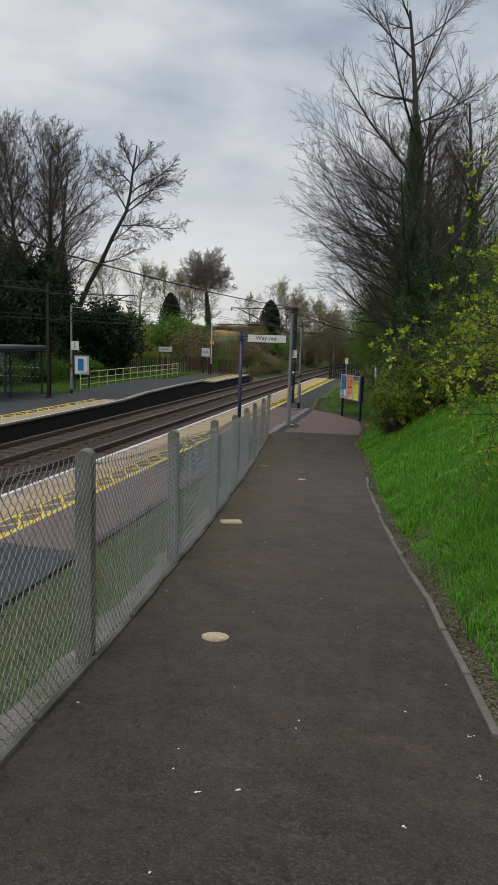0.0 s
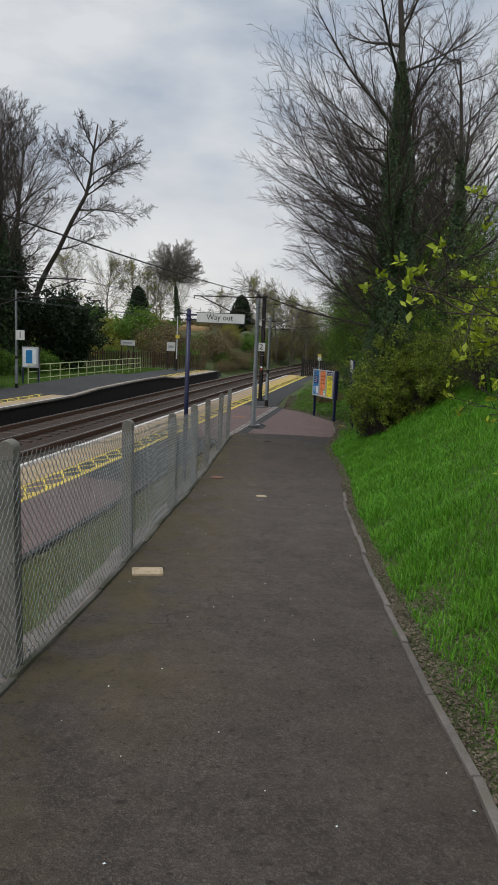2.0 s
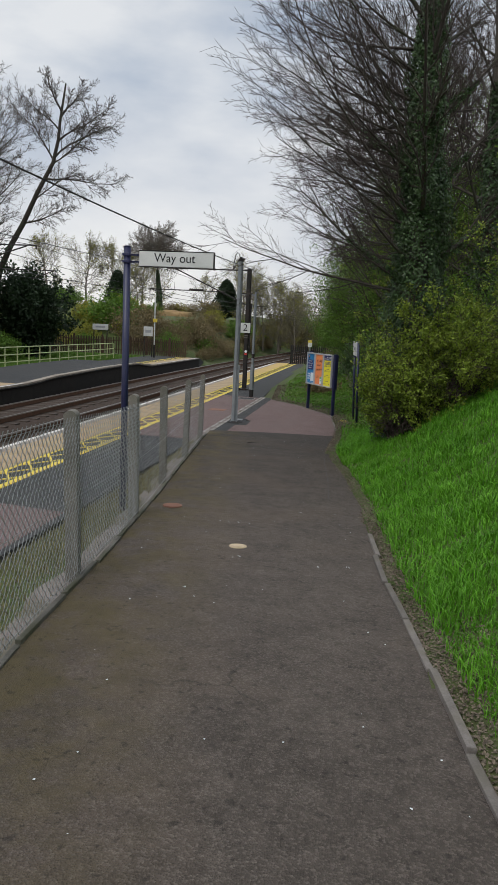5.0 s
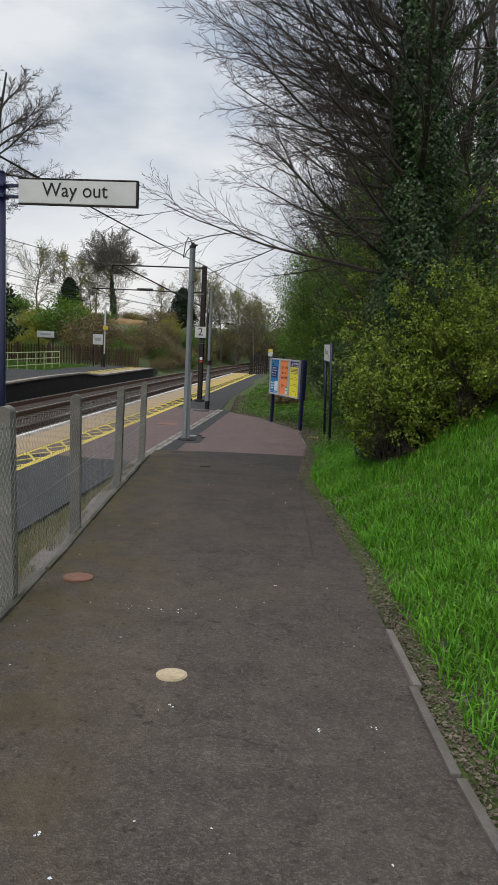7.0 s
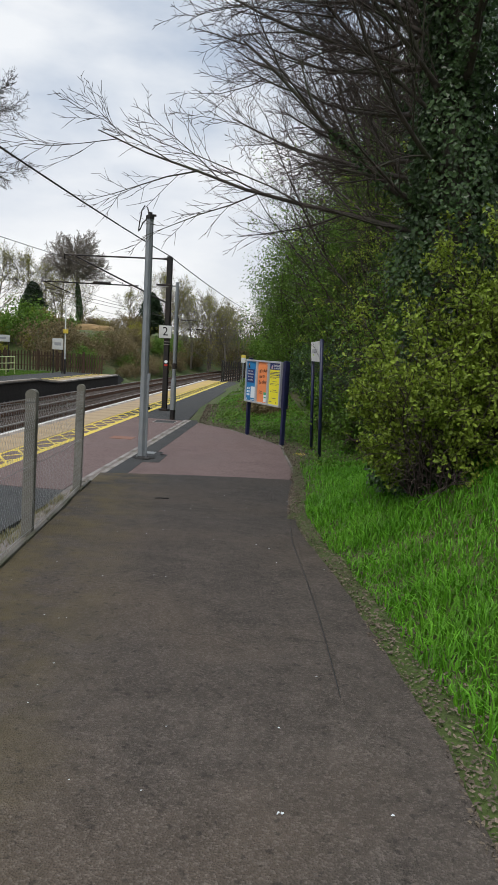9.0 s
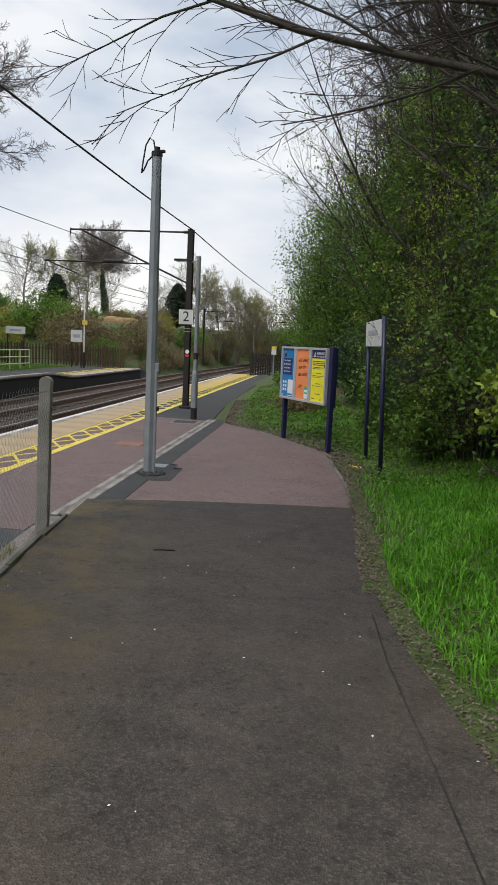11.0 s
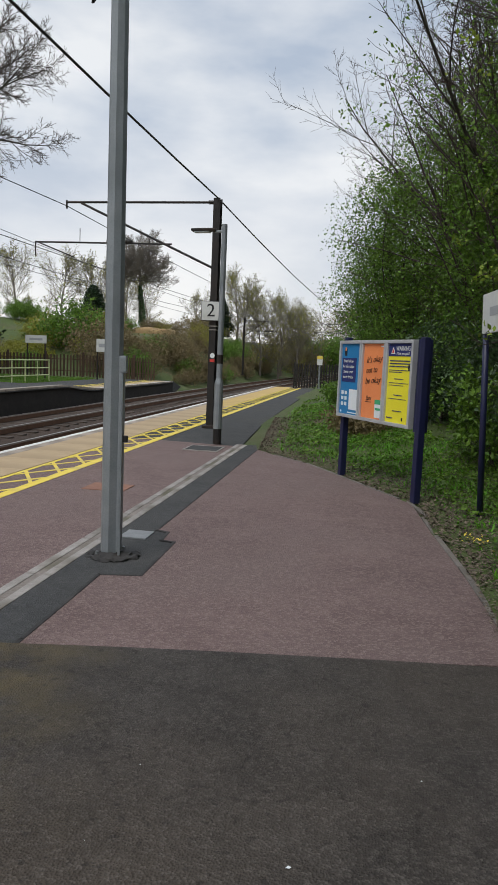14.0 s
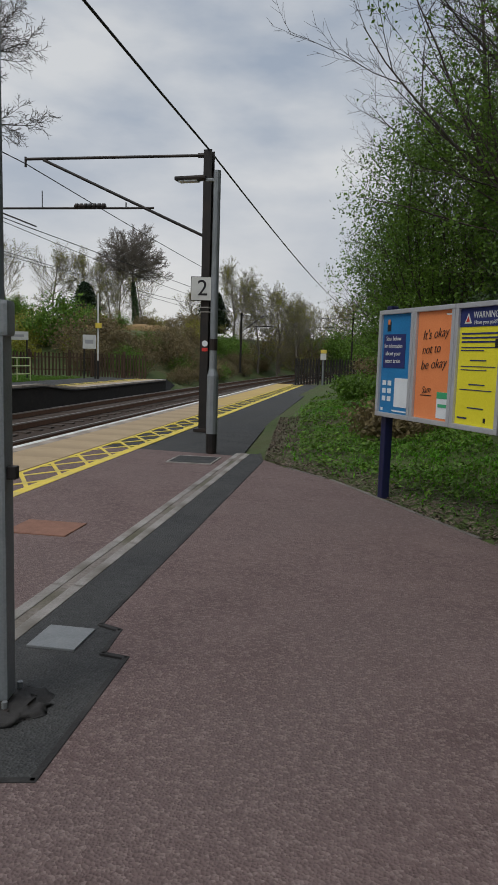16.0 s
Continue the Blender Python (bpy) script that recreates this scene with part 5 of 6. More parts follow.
def cross(a, b2):
    return np.stack([a[..., 1] * b2[..., 2] - a[..., 2] * b2[..., 1], a[..., 2] * b2[..., 0] - a[..., 0] * b2[..., 2], a[..., 0] * b2[..., 1] - a[..., 1] * b2[..., 0]], -1)


def wood(name, grown, material, parent, keep, sides):
    """One mesh of tapered tubes for the grown limbs of the levels in keep."""
    vs, fs, base = [], [], 0
    ang = np.arange(sides) * 2 * math.pi / sides
    for level in keep:
        rows = [(p, r) for lv, p, r in grown if lv == level]
        if not rows:
            continue
        pts, rad = np.array([p for p, _ in rows]), np.array([r for _, r in rows])
        way = unit(np.gradient(pts, axis=1))
        s = unit(cross(way, np.broadcast_to(np.array((0.33, 0.21, 0.07)), way.shape)))
        u = cross(way, s)
        v = pts[:, :, None] + rad[:, :, None, None] * (np.cos(ang)[:, None] * s[:, :, None] + np.sin(ang)[:, None] * u[:, :, None])
        m, n = pts.shape[:2]
        vs.append(v.reshape(-1, 3))
        j, i, k = np.meshgrid(np.arange(m), np.arange(n - 1), np.arange(sides), indexing="ij")
        a = base + (j * n + i) * sides + k
        b2 = base + (j * n + i) * sides + (k + 1) % sides
        fs.append(np.stack([a, b2, b2 + sides, a + sides], -1).reshape(-1, 4))
        base += m * n * sides
    return raw(name, np.concatenate(vs), np.concatenate(fs), material, parent, smooth=True)


def leaves(name, places, size, material, parent, rs, droop=0.0, long=1.5, facing=None):
    """One mesh of many small pointed leaves at the places, each turned its own way."""
    n = len(places)
    if facing is None:
        nrm = unit(rs.normal(0, 1, (n, 3)) + (0, 0, 0.5))
    else:
        nrm = unit(facing + rs.normal(0, 0.55, (n, 3)))
    a = unit(np.cross(nrm, rs.normal(0, 1, (n, 3))))
    a[:, 2] -= droop
    a = unit(a)
    b2 = unit(np.cross(nrm, a))
    s = size * rs.uniform(0.55, 1.25, (n, 1))
    p = np.asarray(places)
    v = np.stack([p, p + a * s * long * 0.5 + b2 * s * 0.42 + nrm * s * 0.10, p + a * s * long, p + a * s * long * 0.5 - b2 * s * 0.42 + nrm * s * 0.10], 1).reshape(-1, 3)
    f = np.arange(4 * n).reshape(n, 4)
    return raw(name, v, f, material, parent)


def clumps(rs, centre, size, n, clump, per):
    """Places of leaves: n clumps over an uneven ellipsoid, per leaves in each."""
    d = unit(rs.normal(0, 1, (n, 3)))
    r = rs.uniform(0.35, 1.0, (n, 1)) ** 0.45
    lump = np.array([1 + 0.6 * noise.noise((q[0] * 2.1 + n, q[1] * 2.1, q[2] * 2.1 + centre[0])) + 0.25 * noise.noise((q[0] * 5.0, q[1] * 5.0 + n, q[2] * 5.0)) for q in d])[:, None]
    c = np.array(centre) + d * r * lump * np.array(size)
    return (c[:, None] + rs.normal(0, clump, (n, per, 3)) * (1, 1, 0.75)).reshape(-1, 3)


def tips(grown, level, rs, n, spread):
    """Places of leaves along the limbs of a level."""
    rows = [pts for lv, pts, _ in grown if lv == level]
    pick = rs.integers(0, len(rows), n)
    out = []
    for i in pick:
        pts = rows[i]
        u = rs.uniform(0.25, 1.0) * (len(pts) - 1)
        k = min(int(u), len(pts) - 2)
        out.append(pts[k] + (pts[k + 1] - pts[k]) * (u - k))
    return np.array(out) + rs.normal(0, spread, (n, 3))


def tree(name, seed, m, label, h, r, spec, bark=None, twig=None, lean=(0.0, 0.0, 1.0), group="", category="tree", thin=0.004, first=0.18, reach=None, dome=None, reach_r=0.034, stem=None):
    """A bare tree: trunk with main limbs, and a crown of twigs; reach: further limbs from the trunk at a height; stem: the bends of a crooked trunk."""
    rs = np.random.default_rng(seed)
    t = thing(name, m, label, category, group)
    grown = []
    if stem:
        u, v = np.linspace(0, 1, 21), np.linspace(0, 1, len(stem))
        pts = np.stack([np.interp(u, v, [q[i] for q in stem]) for i in range(3)], 1)
        pts[1:-1] = (pts[:-2] + 2 * pts[1:-1] + pts[2:]) / 4 + rs.normal(0, 0.05, (19, 3))
        pts = pts[::2]
        grown.append((0, pts, r * (1 - 0.8 * u[::2])))
    else:
        limbs(rs, (0, 0, -0.2), lean, h, r, 0, spec, grown, thin, first, dome)
    line = grown[0][1]
    for z, way, length in reach or ():
        at = [float(np.interp(z, line[:, 2], line[:, i])) for i in range(2)]
        limbs(rs, (at[0], at[1], z), way, length, reach_r, 1, spec, grown, thin)
    wood("trunk", grown, bark or M_BARK, t, (0,), 9)
    wood("bough_work", grown, bark or M_BARK, t, (1, 2), 4)
    if len(spec) > 3:
        wood("crown", grown, twig or M_TWIG, t, (3, 4), 3)
    return t, grown, rs


BROAD = ((22, 0.5, 0.95, 0.05, 0.04), (9, 0.5, 0.6, 0.06, 0.07), (7, 0.5, 0.6, 0.05, 0.09), (5, 0.55, 0.6, 0.04, 0.1), (0, 0, 0, 0.03, 0.12))
# the big ivy-clad tree over the path
t, grown, rs = tree("ivy_clad_tree", 11, pose(-0.12, 21.4, land(-0.12, 21.4)), "large bare tree thickly clad in dark ivy beside the path", 12.2, 0.24, ((24, 0.40, 1.1, 0.05, 0.03), (11, 0.45, 0.5, 0.05, 0.05), (8, 0.5, 0.5, 0.03, 0.07), (4, 0.55, 0.55, 0.03, 0.08), (0, 0, 0, 0.03, 0.1)), group="trees beside the path", thin=0.0034, reach=[(2.5 + 0.55 * k, (-1.0, 0.55 * math.sin(k * 2.4), 0.12 + 0.07 * (k % 4)), (3.9, 3.3, 3.6)[k % 3] - 0.1 * k) for k in range(9)] + [(3.0 + 0.8 * k, (-0.7, -0.7 + 0.1 * k, 0.4), 2.6) for k in range(4)] + [(3.4 + 0.45 * k, (-0.5 - 0.12 * (k % 3), 0.8, 0.06), 3.7) for k in range(6)] + [(4.4 + 0.5 * k, (-1.0, 0.35 * math.sin(2.1 * k), 0.34), 3.6 - 0.12 * k) for k in range(6)] + [(3.2 + 0.42 * k, (-0.55 + 0.3 * math.cos(2.4 * k), 0.5 * math.sin(2.4 * k + 2.2), 0.85), 5.2 - 0.16 * k) for k in range(6)])
trunk = grown[0][1]


def ivy(rs, line, n, r0, r1, top):
    """Places and facings of ivy round a trunk line, thinning towards the top."""
    u = rs.uniform(0, 1, n) ** 1.15 * top * (len(line) - 1)
    k = np.minimum(u.astype(int), len(line) - 2)
    c = line[k] + (line[k + 1] - line[k]) * (u - k)[:, None]
    a = rs.uniform(0, 2 * math.pi, n)
    lump = np.array([1 + 0.45 * noise.noise((math.cos(q) * 1.3, math.sin(q) * 1.3, w * 1.1)) for q, w in zip(a, c[:, 2])])
    r = (r0 + (r1 - r0) * u / (len(line) - 1)) * lump * rs.uniform(0.72, 1.1, n) * (1 - 0.8 * (u / (top * (len(line) - 1))) ** 4)
    d = np.stack([np.cos(a), np.sin(a), 0 * a], 1)
    return c + d * r[:, None], d + (0, 0, 0.45)


p, fc = ivy(rs, trunk, 40000, 0.57, 0.30, 0.76)
leaves("ivy", p, 0.054, M_IVY, t, rs, long=1.15, facing=fc)
low = [pts for lv, pts, _ in grown if lv == 1][:9]
extra = np.concatenate([ivy(rs, q, 700, 0.16, 0.08, 0.55)[0] for q in low])
leaves("upper_ivy", extra, 0.052, M_IVY, t, rs, long=1.15)

# second stem and trees behind it along the verge
t2, g2, rs2 = tree("roadside_tree", 23, pose(1.9, 26.4, land(1.9, 26.4)), "tall bare tree with ivy on its trunk behind the verge", 11.5, 0.2, BROAD, group="trees beside the path")
p, fc = ivy(rs2, g2[0][1], 9000, 0.44, 0.2, 0.75)
leaves("ivy", p, 0.08, M_IVY, t2, rs2, long=1.15, facing=fc)
for x, y, a, s in ((0.9, 30.0, 80, 1.0), (-0.1, 33.9, 200, 1.05), (0.3, 37.2, 150, 0.95), (1.2, 41.5, 310, 1.05), (0.4, 46.5, 20, 0.95), (5.0, 24.5, 250, 1.1), (1.9, 32.0, 290, 1.0), (1.2, 36.0, 230, 1.0)):
    copy_thing(t2, pose(x, y, land(x, y) - 0.05, 0, 0, a) @ Matrix.Scale(s, 4))

# hawthorn bush at the foot of the tree
def bush(name, m, label, size, seed, n, leaf, material, stems=26, group="bushes", per=16, clump=0.10, twig=None, low=0.0, kids=(6, 4)):
    rs = np.random.default_rng(seed)
    t = thing(name, m, label, "bush", group)
    grown = []
    for k in range(stems):
        a, tilt = rs.uniform(0, 6.28), rs.uniform(0.1, 1.0)
        way = (math.cos(a) * math.sin(tilt) * size[0] / size[2], math.sin(a) * math.sin(tilt) * size[1] / size[2], math.cos(tilt))
        limbs(rs, (0.12 * size[0] * math.cos(a), 0.12 * size[1] * math.sin(a), -0.05), way, size[2] * 1.75 * rs.uniform(0.6, 1.0), 0.012 * size[2], 1, ((0,) * 5, (kids[0], 0.5, 0.7, 0.03, 0.11), (kids[1], 0.5, 0.7, 0.02, 0.14), (0, 0, 0, 0.0, 0.16)), grown)
    wood("stem_tangle", grown, twig or M_TWIG, t, (1, 2, 3), 3)
    pl = clumps(rs, (0, 0, size[2] * (1.02 + low)), size, n, clump, per)
    ends = tips(grown, 3, rs, n * 4, 0.02)
    ends = ends[ends[:, 2] > 0.5 * size[2]]
    pl = np.concatenate([pl, (ends[:, None] + rs.normal(0, 0.5 * clump, (len(ends), 3, 3))).reshape(-1, 3)])
    leaves("foliage", pl, leaf, material, t, rs)
    return t


def spray_bush(name, m, label, size, seed, stems, n, per, leaf, material, bare=0.4, group="bushes"):
    """An open thorn bush: arching stems from one root, bare below, with small leaves strung along the outer twigs."""
    rs = np.random.default_rng(seed)
    t = thing(name, m, label, "bush", group)
    grown = []
    for k in range(stems):
        a, tilt = rs.uniform(0, 6.28), rs.uniform(0.05, 1.15)
        way = (math.cos(a) * math.sin(tilt) * size[0], math.sin(a) * math.sin(tilt) * size[1], math.cos(tilt) * size[2])
        limbs(rs, (0.25 * size[0] * math.cos(a), 0.25 * size[1] * math.sin(a), -0.05), way, Vector(way).length * rs.uniform(0.6, 1.15), 0.013, 1, ((0,) * 5, (9, 0.36, 0.8, -0.02, 0.12), (5, 0.5, 0.75, -0.03, 0.16), (0, 0, 0, -0.02, 0.18)), grown)
    wood("stem_tangle", grown, M_TWIG, t, (1, 2, 3), 3)
    ends = np.concatenate([tips(grown, 3, rs, n, 0.012), tips(grown, 2, rs, n // 2, 0.02)])
    keep = ends[:, 2] > size[2] * (bare + 0.25 * np.sin(ends[:, 0] * 4.0) * np.cos(ends[:, 1] * 5.0))
    ends = ends[keep]
    leaves("foliage", (ends[:, None] + rs.normal(0, 0.03, (len(ends), per, 3))).reshape(-1, 3), leaf, material, t, rs)
    return t


spray_bush("hawthorn_bush", pose(-0.22, 20.8, land(-0.22, 20.8)), "yellow-green hawthorn bush with bare brown stems below", (0.95, 0.85, 1.75), 3, 60, 3600, 7, 0.034, M_BUSH, 0.26)
spray_bush("hawthorn_bush", pose(0.62, 20.9, land(0.62, 20.9)), "tall yellow-green hawthorn growing up beside ivy", (1.0, 0.9, 2.2), 4, 52, 3800, 7, 0.034, M_BUSH, 0.30)
spray_bush("verge_bush", pose(2.1, 18.9, land(2.1, 18.9)), "tangled budding bush at the top of the bank", (1.3, 1.5, 2.5), 6, 46, 2200, 6, 0.034, M_BUSH, 0.3)
for x, y, sx, sz, sd in ((0.9, 25.4, 1.3, 1.8, 7), (1.3, 28.6, 1.4, 2.1, 8), (-0.2, 32.6, 0.9, 0.9, 14), (0.3, 30.3, 1.0, 1.0, 16), (-0.9, 35.6, 0.9, 0.9, 18), (3.6, 23.5, 1.7, 2.6, 9), (4.4, 17.0, 1.6, 2.0, 12)):
    bush("dark_undergrowth", pose(x, y, land(x, y)), "dark tangled undergrowth of twigs and small leaves", (sx, sx, sz), sd, 620, 0.05, M_GREEN if sd % 2 else M_IVY, stems=30, clump=0.16, per=28)
spray_bush("budding_thicket", pose(0.45, 28.3, land(0.45, 28.3)), "tall thicket of yellowish budding twigs behind the verge sign", (1.3, 1.4, 5.4), 15, 44, 3000, 5, 0.036, M_BUSH, 0.25)
# green leafy trees behind the poster case
for x, y, sx, sz, sd, n in ((0.35, 33.4, 1.7, 3.5, 31, 1700), (1.9, 31.2, 1.5, 3.3, 36, 1300), (-1.1, 39.8, 2.0, 3.2, 32, 1500), (-1.6, 47.0, 2.0, 2.8, 33, 900), (1.9, 37.5, 2.6, 5.2, 34, 1500), (0.6, 56.0, 2.4, 2.6, 35, 600)):
    bush("leafy_tree", pose(x, y, land(x, y)), "dense green small-leaved tree overhanging the verge", (sx, sx, sz), sd, int(n * 0.62), 0.047, M_GREEN, stems=34, group="green trees", clump=0.22, per=72)
for x, y, sx, sz, sd in ((-2.6, 35.2, 0.6, 0.22, 41), (-3.2, 42.5, 0.7, 0.30, 42), (-2.7, 51.0, 0.9, 0.36, 43), (-1.6, 57.0, 1.3, 0.9, 44), (-0.6, 31.3, 0.9, 0.7, 48), (-0.1, 28.6, 0.8, 0.7, 46)):
    bush("bramble", pose(x, y, land(x, y)), "low brown and green bramble thicket on the verge", (sx, sx * 1.4, sz), sd, 200, 0.06, M_BROWN if sd % 2 else M_GREEN, stems=22, group="brambles", clump=0.12)

# budding branches reaching over the path from the bank
rs = np.random.default_rng(77)
t = thing("budding_tree", pose(2.7, 7.0, land(2.7, 7.0)), "young tree with fresh yellow-green leaves leaning over the path", "tree")
grown = []
limbs(rs, (0, 0, -0.2), (0.0, 0.0, 1), 5.0, 0.09, 0, ((0,) + BROAD[0][1:],), grown)
for k in range(62):
    z = 0.05 + 3.3 * k / 61
    a = math.pi + rs.uniform(-0.8, 0.75)
    limbs(rs, (0, 0, z * 0.85), (math.cos(a), math.sin(a), rs.uniform(-0.12, 0.25)), rs.uniform(1.6, 3.0) * (1 - 0.15 * z), 0.016, 1, ((0,) * 5, (11, 0.34, 0.7, -0.003, 0.05), (5, 0.5, 0.7, 0.02, 0.1), (0, 0, 0, 0.02, 0.14)), grown)
wood("trunk", grown, M_BARK, t, (0,), 8)
wood("twig_work", grown, M_TWIG, t, (1, 2, 3), 4)
ends = np.array([pts[-1] for lv, pts, _ in grown if lv >= 2])
out = np.array([pts[-1] - pts[-2] for lv, pts, _ in grown if lv >= 2])
pick = rs.uniform(0, 1, len(ends)) < 0.85
ends, out = ends[pick], unit(out[pick]) + (0, 0, 0.5)
# each bud has opened into a rosette of upturned leaves
leaves("foliage", np.repeat(ends, 9, 0) + rs.normal(0, 0.012, (9 * len(ends), 3)), 0.032, M_YOUNG, t, rs, facing=np.repeat(out, 9, 0) * 0.35, droop=-0.45)

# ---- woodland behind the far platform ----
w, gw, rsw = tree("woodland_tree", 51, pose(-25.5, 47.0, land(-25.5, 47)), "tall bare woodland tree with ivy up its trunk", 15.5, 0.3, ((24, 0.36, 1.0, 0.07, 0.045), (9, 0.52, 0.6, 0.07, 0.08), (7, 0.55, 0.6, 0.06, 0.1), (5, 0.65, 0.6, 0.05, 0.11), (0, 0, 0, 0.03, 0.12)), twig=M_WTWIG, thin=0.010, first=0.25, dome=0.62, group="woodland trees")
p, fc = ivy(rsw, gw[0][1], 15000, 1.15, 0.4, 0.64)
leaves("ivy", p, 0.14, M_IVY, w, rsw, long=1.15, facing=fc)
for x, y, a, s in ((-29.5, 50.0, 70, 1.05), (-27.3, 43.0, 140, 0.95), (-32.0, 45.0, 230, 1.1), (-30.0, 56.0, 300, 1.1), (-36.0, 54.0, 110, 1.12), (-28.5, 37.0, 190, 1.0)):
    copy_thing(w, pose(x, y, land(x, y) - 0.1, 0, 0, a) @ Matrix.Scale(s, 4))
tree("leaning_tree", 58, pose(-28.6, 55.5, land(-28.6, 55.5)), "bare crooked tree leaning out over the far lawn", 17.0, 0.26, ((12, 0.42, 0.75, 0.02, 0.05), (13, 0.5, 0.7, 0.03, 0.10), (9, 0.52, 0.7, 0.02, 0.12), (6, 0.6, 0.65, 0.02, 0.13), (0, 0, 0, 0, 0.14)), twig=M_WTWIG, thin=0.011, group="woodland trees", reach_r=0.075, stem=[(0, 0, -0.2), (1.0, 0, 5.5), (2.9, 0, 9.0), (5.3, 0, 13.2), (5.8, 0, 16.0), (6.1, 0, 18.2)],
     reach=[(9.0, (1.0, 0.2, 0.05), 3.4), (10.6, (0.9, -0.4, 0.45), 3.6), (12.0, (1.0, 0.2, 0.12), 4.8), (13.0, (0.9, -0.3, 0.3), 4.6), (13.4, (0.6, 0.3, 0.8), 4.6), (13.2, (-0.5, 0.2, 0.9), 4.4), (14.5, (0.7, 0.0, 0.6), 4.0), (15.2, (-0.6, 0.3, 0.7), 3.2), (16.0, (0.5, 0.3, 0.8), 2.8), (16.4, (-0.3, -0.4, 0.8), 2.4)])
for x, y, sx, sz, sd in ((-22.9, 51.0, 1.7, 2.7, 61), (-26.6, 48.5, 2.2, 4.6, 62), (-30.0, 45.0, 2.6, 5.2, 63), (-26.6, 40.0, 2.2, 4.2, 64), (-29.0, 34.0, 2.6, 5.0, 65), (-34.0, 52.0, 3.0, 5.2, 66)):
    bush("holly_bush", pose(x, y, land(x, y)), "large dark evergreen holly under the woodland trees", (sx, sx, sz), sd, 950, 0.17, M_EVER if sd % 3 else M_IVY, stems=16, group="hollies", clump=0.3, per=16)
for x, y, sx, sz, sd in ((-22.9, 47.0, 1.2, 0.75, 71), (-23.4, 42.5, 1.1, 0.8, 72), (-24.0, 38.0, 1.3, 0.9, 73)):
    bush("hedge_bush", pose(x, y, land(x, y)), "low green bush along the edge of the far lawn", (sx, sx * 1.6, sz), sd, 300, 0.09, M_GREEN, stems=16, group="low bushes", clump=0.16)

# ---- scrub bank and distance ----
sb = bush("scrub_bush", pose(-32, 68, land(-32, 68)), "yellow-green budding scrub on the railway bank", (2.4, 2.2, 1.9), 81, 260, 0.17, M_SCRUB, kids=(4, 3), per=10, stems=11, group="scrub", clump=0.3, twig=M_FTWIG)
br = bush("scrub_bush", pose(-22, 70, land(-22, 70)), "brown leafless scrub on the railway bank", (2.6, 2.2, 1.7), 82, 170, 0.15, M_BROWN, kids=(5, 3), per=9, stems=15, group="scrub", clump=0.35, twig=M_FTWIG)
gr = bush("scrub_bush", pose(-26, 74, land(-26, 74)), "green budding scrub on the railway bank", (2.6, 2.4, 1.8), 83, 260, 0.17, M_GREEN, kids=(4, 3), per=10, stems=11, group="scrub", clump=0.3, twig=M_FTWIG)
rq = random.Random(9)
for k in range(64):
    y = rq.uniform(64.5, 85) if k % 4 else rq.uniform(90, 100)
    x = rq.uniform(-40, -15.5) + curve_x(y) * 0.8
    src = br if (x > -23 and rq.random() < 0.75) or rq.random() < 0.15 else (sb if rq.random() < 0.6 else gr)
    copy_thing(src, pose(x, y, land(x, y) - 0.05, 0, 0, rq.uniform(0, 360)) @ Matrix.Scale(rq.uniform(0.34, 0.55) if x < -24 else rq.uniform(0.45, 0.75), 4))
for k in range(20):
    y = rq.uniform(62, 130)
    x = rq.uniform(-1.5 if y < 72 else -3.2, 4) + curve_x(y)
    copy_thing(gr if rq.random() < 0.5 else br, pose(x, y, land(x, y) - 0.05, 0, 0, rq.uniform(0, 360)) @ Matrix.Scale(rq.uniform(0.5, 1.0), 4))
for k in range(16):
    y = rq.uniform(98, 135)
    x = rq.uniform(-16, -4) + curve_x(y) * 0.3
    copy_thing(br if rq.random() < 0.6 else gr, pose(x, y, max(land(x, y), PZ), 0, 0, rq.uniform(0, 360)) @ Matrix.Scale(rq.uniform(0.8, 1.5), 4))
for k in range(22):
    y = 66.5 + 1.7 * k
    x = -16.6 + curve_x(y) + rq.uniform(-1.6, 1.2)
    copy_thing(br if k % 4 else gr, pose(x, y, land(x, y) - 0.05, 0, 0, rq.uniform(0, 360)) @ Matrix.Scale(rq.uniform(0.3, 0.55), 4))
b = bm_new()
for k in range(24):
    x = -44 + k * 0.95
    box(b, (x, 88 + 0.5 * math.sin(k), 1.45 + 0.12 * math.sin(k * 1.9)), (1.3, 2.2, 1.3), rz=8 * math.sin(k * 2.3), bevel=0.3)
tagged(part("earth_bank", b, M_TAN, smooth=True), "dry tan earth bank on top of the scrub slope", "bank", kind="structure")
FAN = ((2, 0.30, 0.9, 0.05, 0.012), (13, 0.42, 0.55, 0.02, 0.06), (9, 0.5, 0.6, 0.02, 0.09), (5, 0.6, 0.6, 0.02, 0.1), (0, 0, 0, 0.02, 0.12))
spokes = [(math.cos(2.4 * k) * math.sin(math.acos(k / 44)), math.sin(2.4 * k) * math.sin(math.acos(k / 44)), k / 44) for k in range(44)]
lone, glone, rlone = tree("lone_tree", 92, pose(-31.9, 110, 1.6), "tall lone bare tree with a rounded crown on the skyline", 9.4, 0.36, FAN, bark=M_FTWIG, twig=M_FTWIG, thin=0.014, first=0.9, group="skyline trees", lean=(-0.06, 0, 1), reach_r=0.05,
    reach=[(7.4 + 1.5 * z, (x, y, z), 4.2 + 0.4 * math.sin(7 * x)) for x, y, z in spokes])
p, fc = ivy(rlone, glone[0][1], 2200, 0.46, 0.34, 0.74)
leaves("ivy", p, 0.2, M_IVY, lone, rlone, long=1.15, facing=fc)
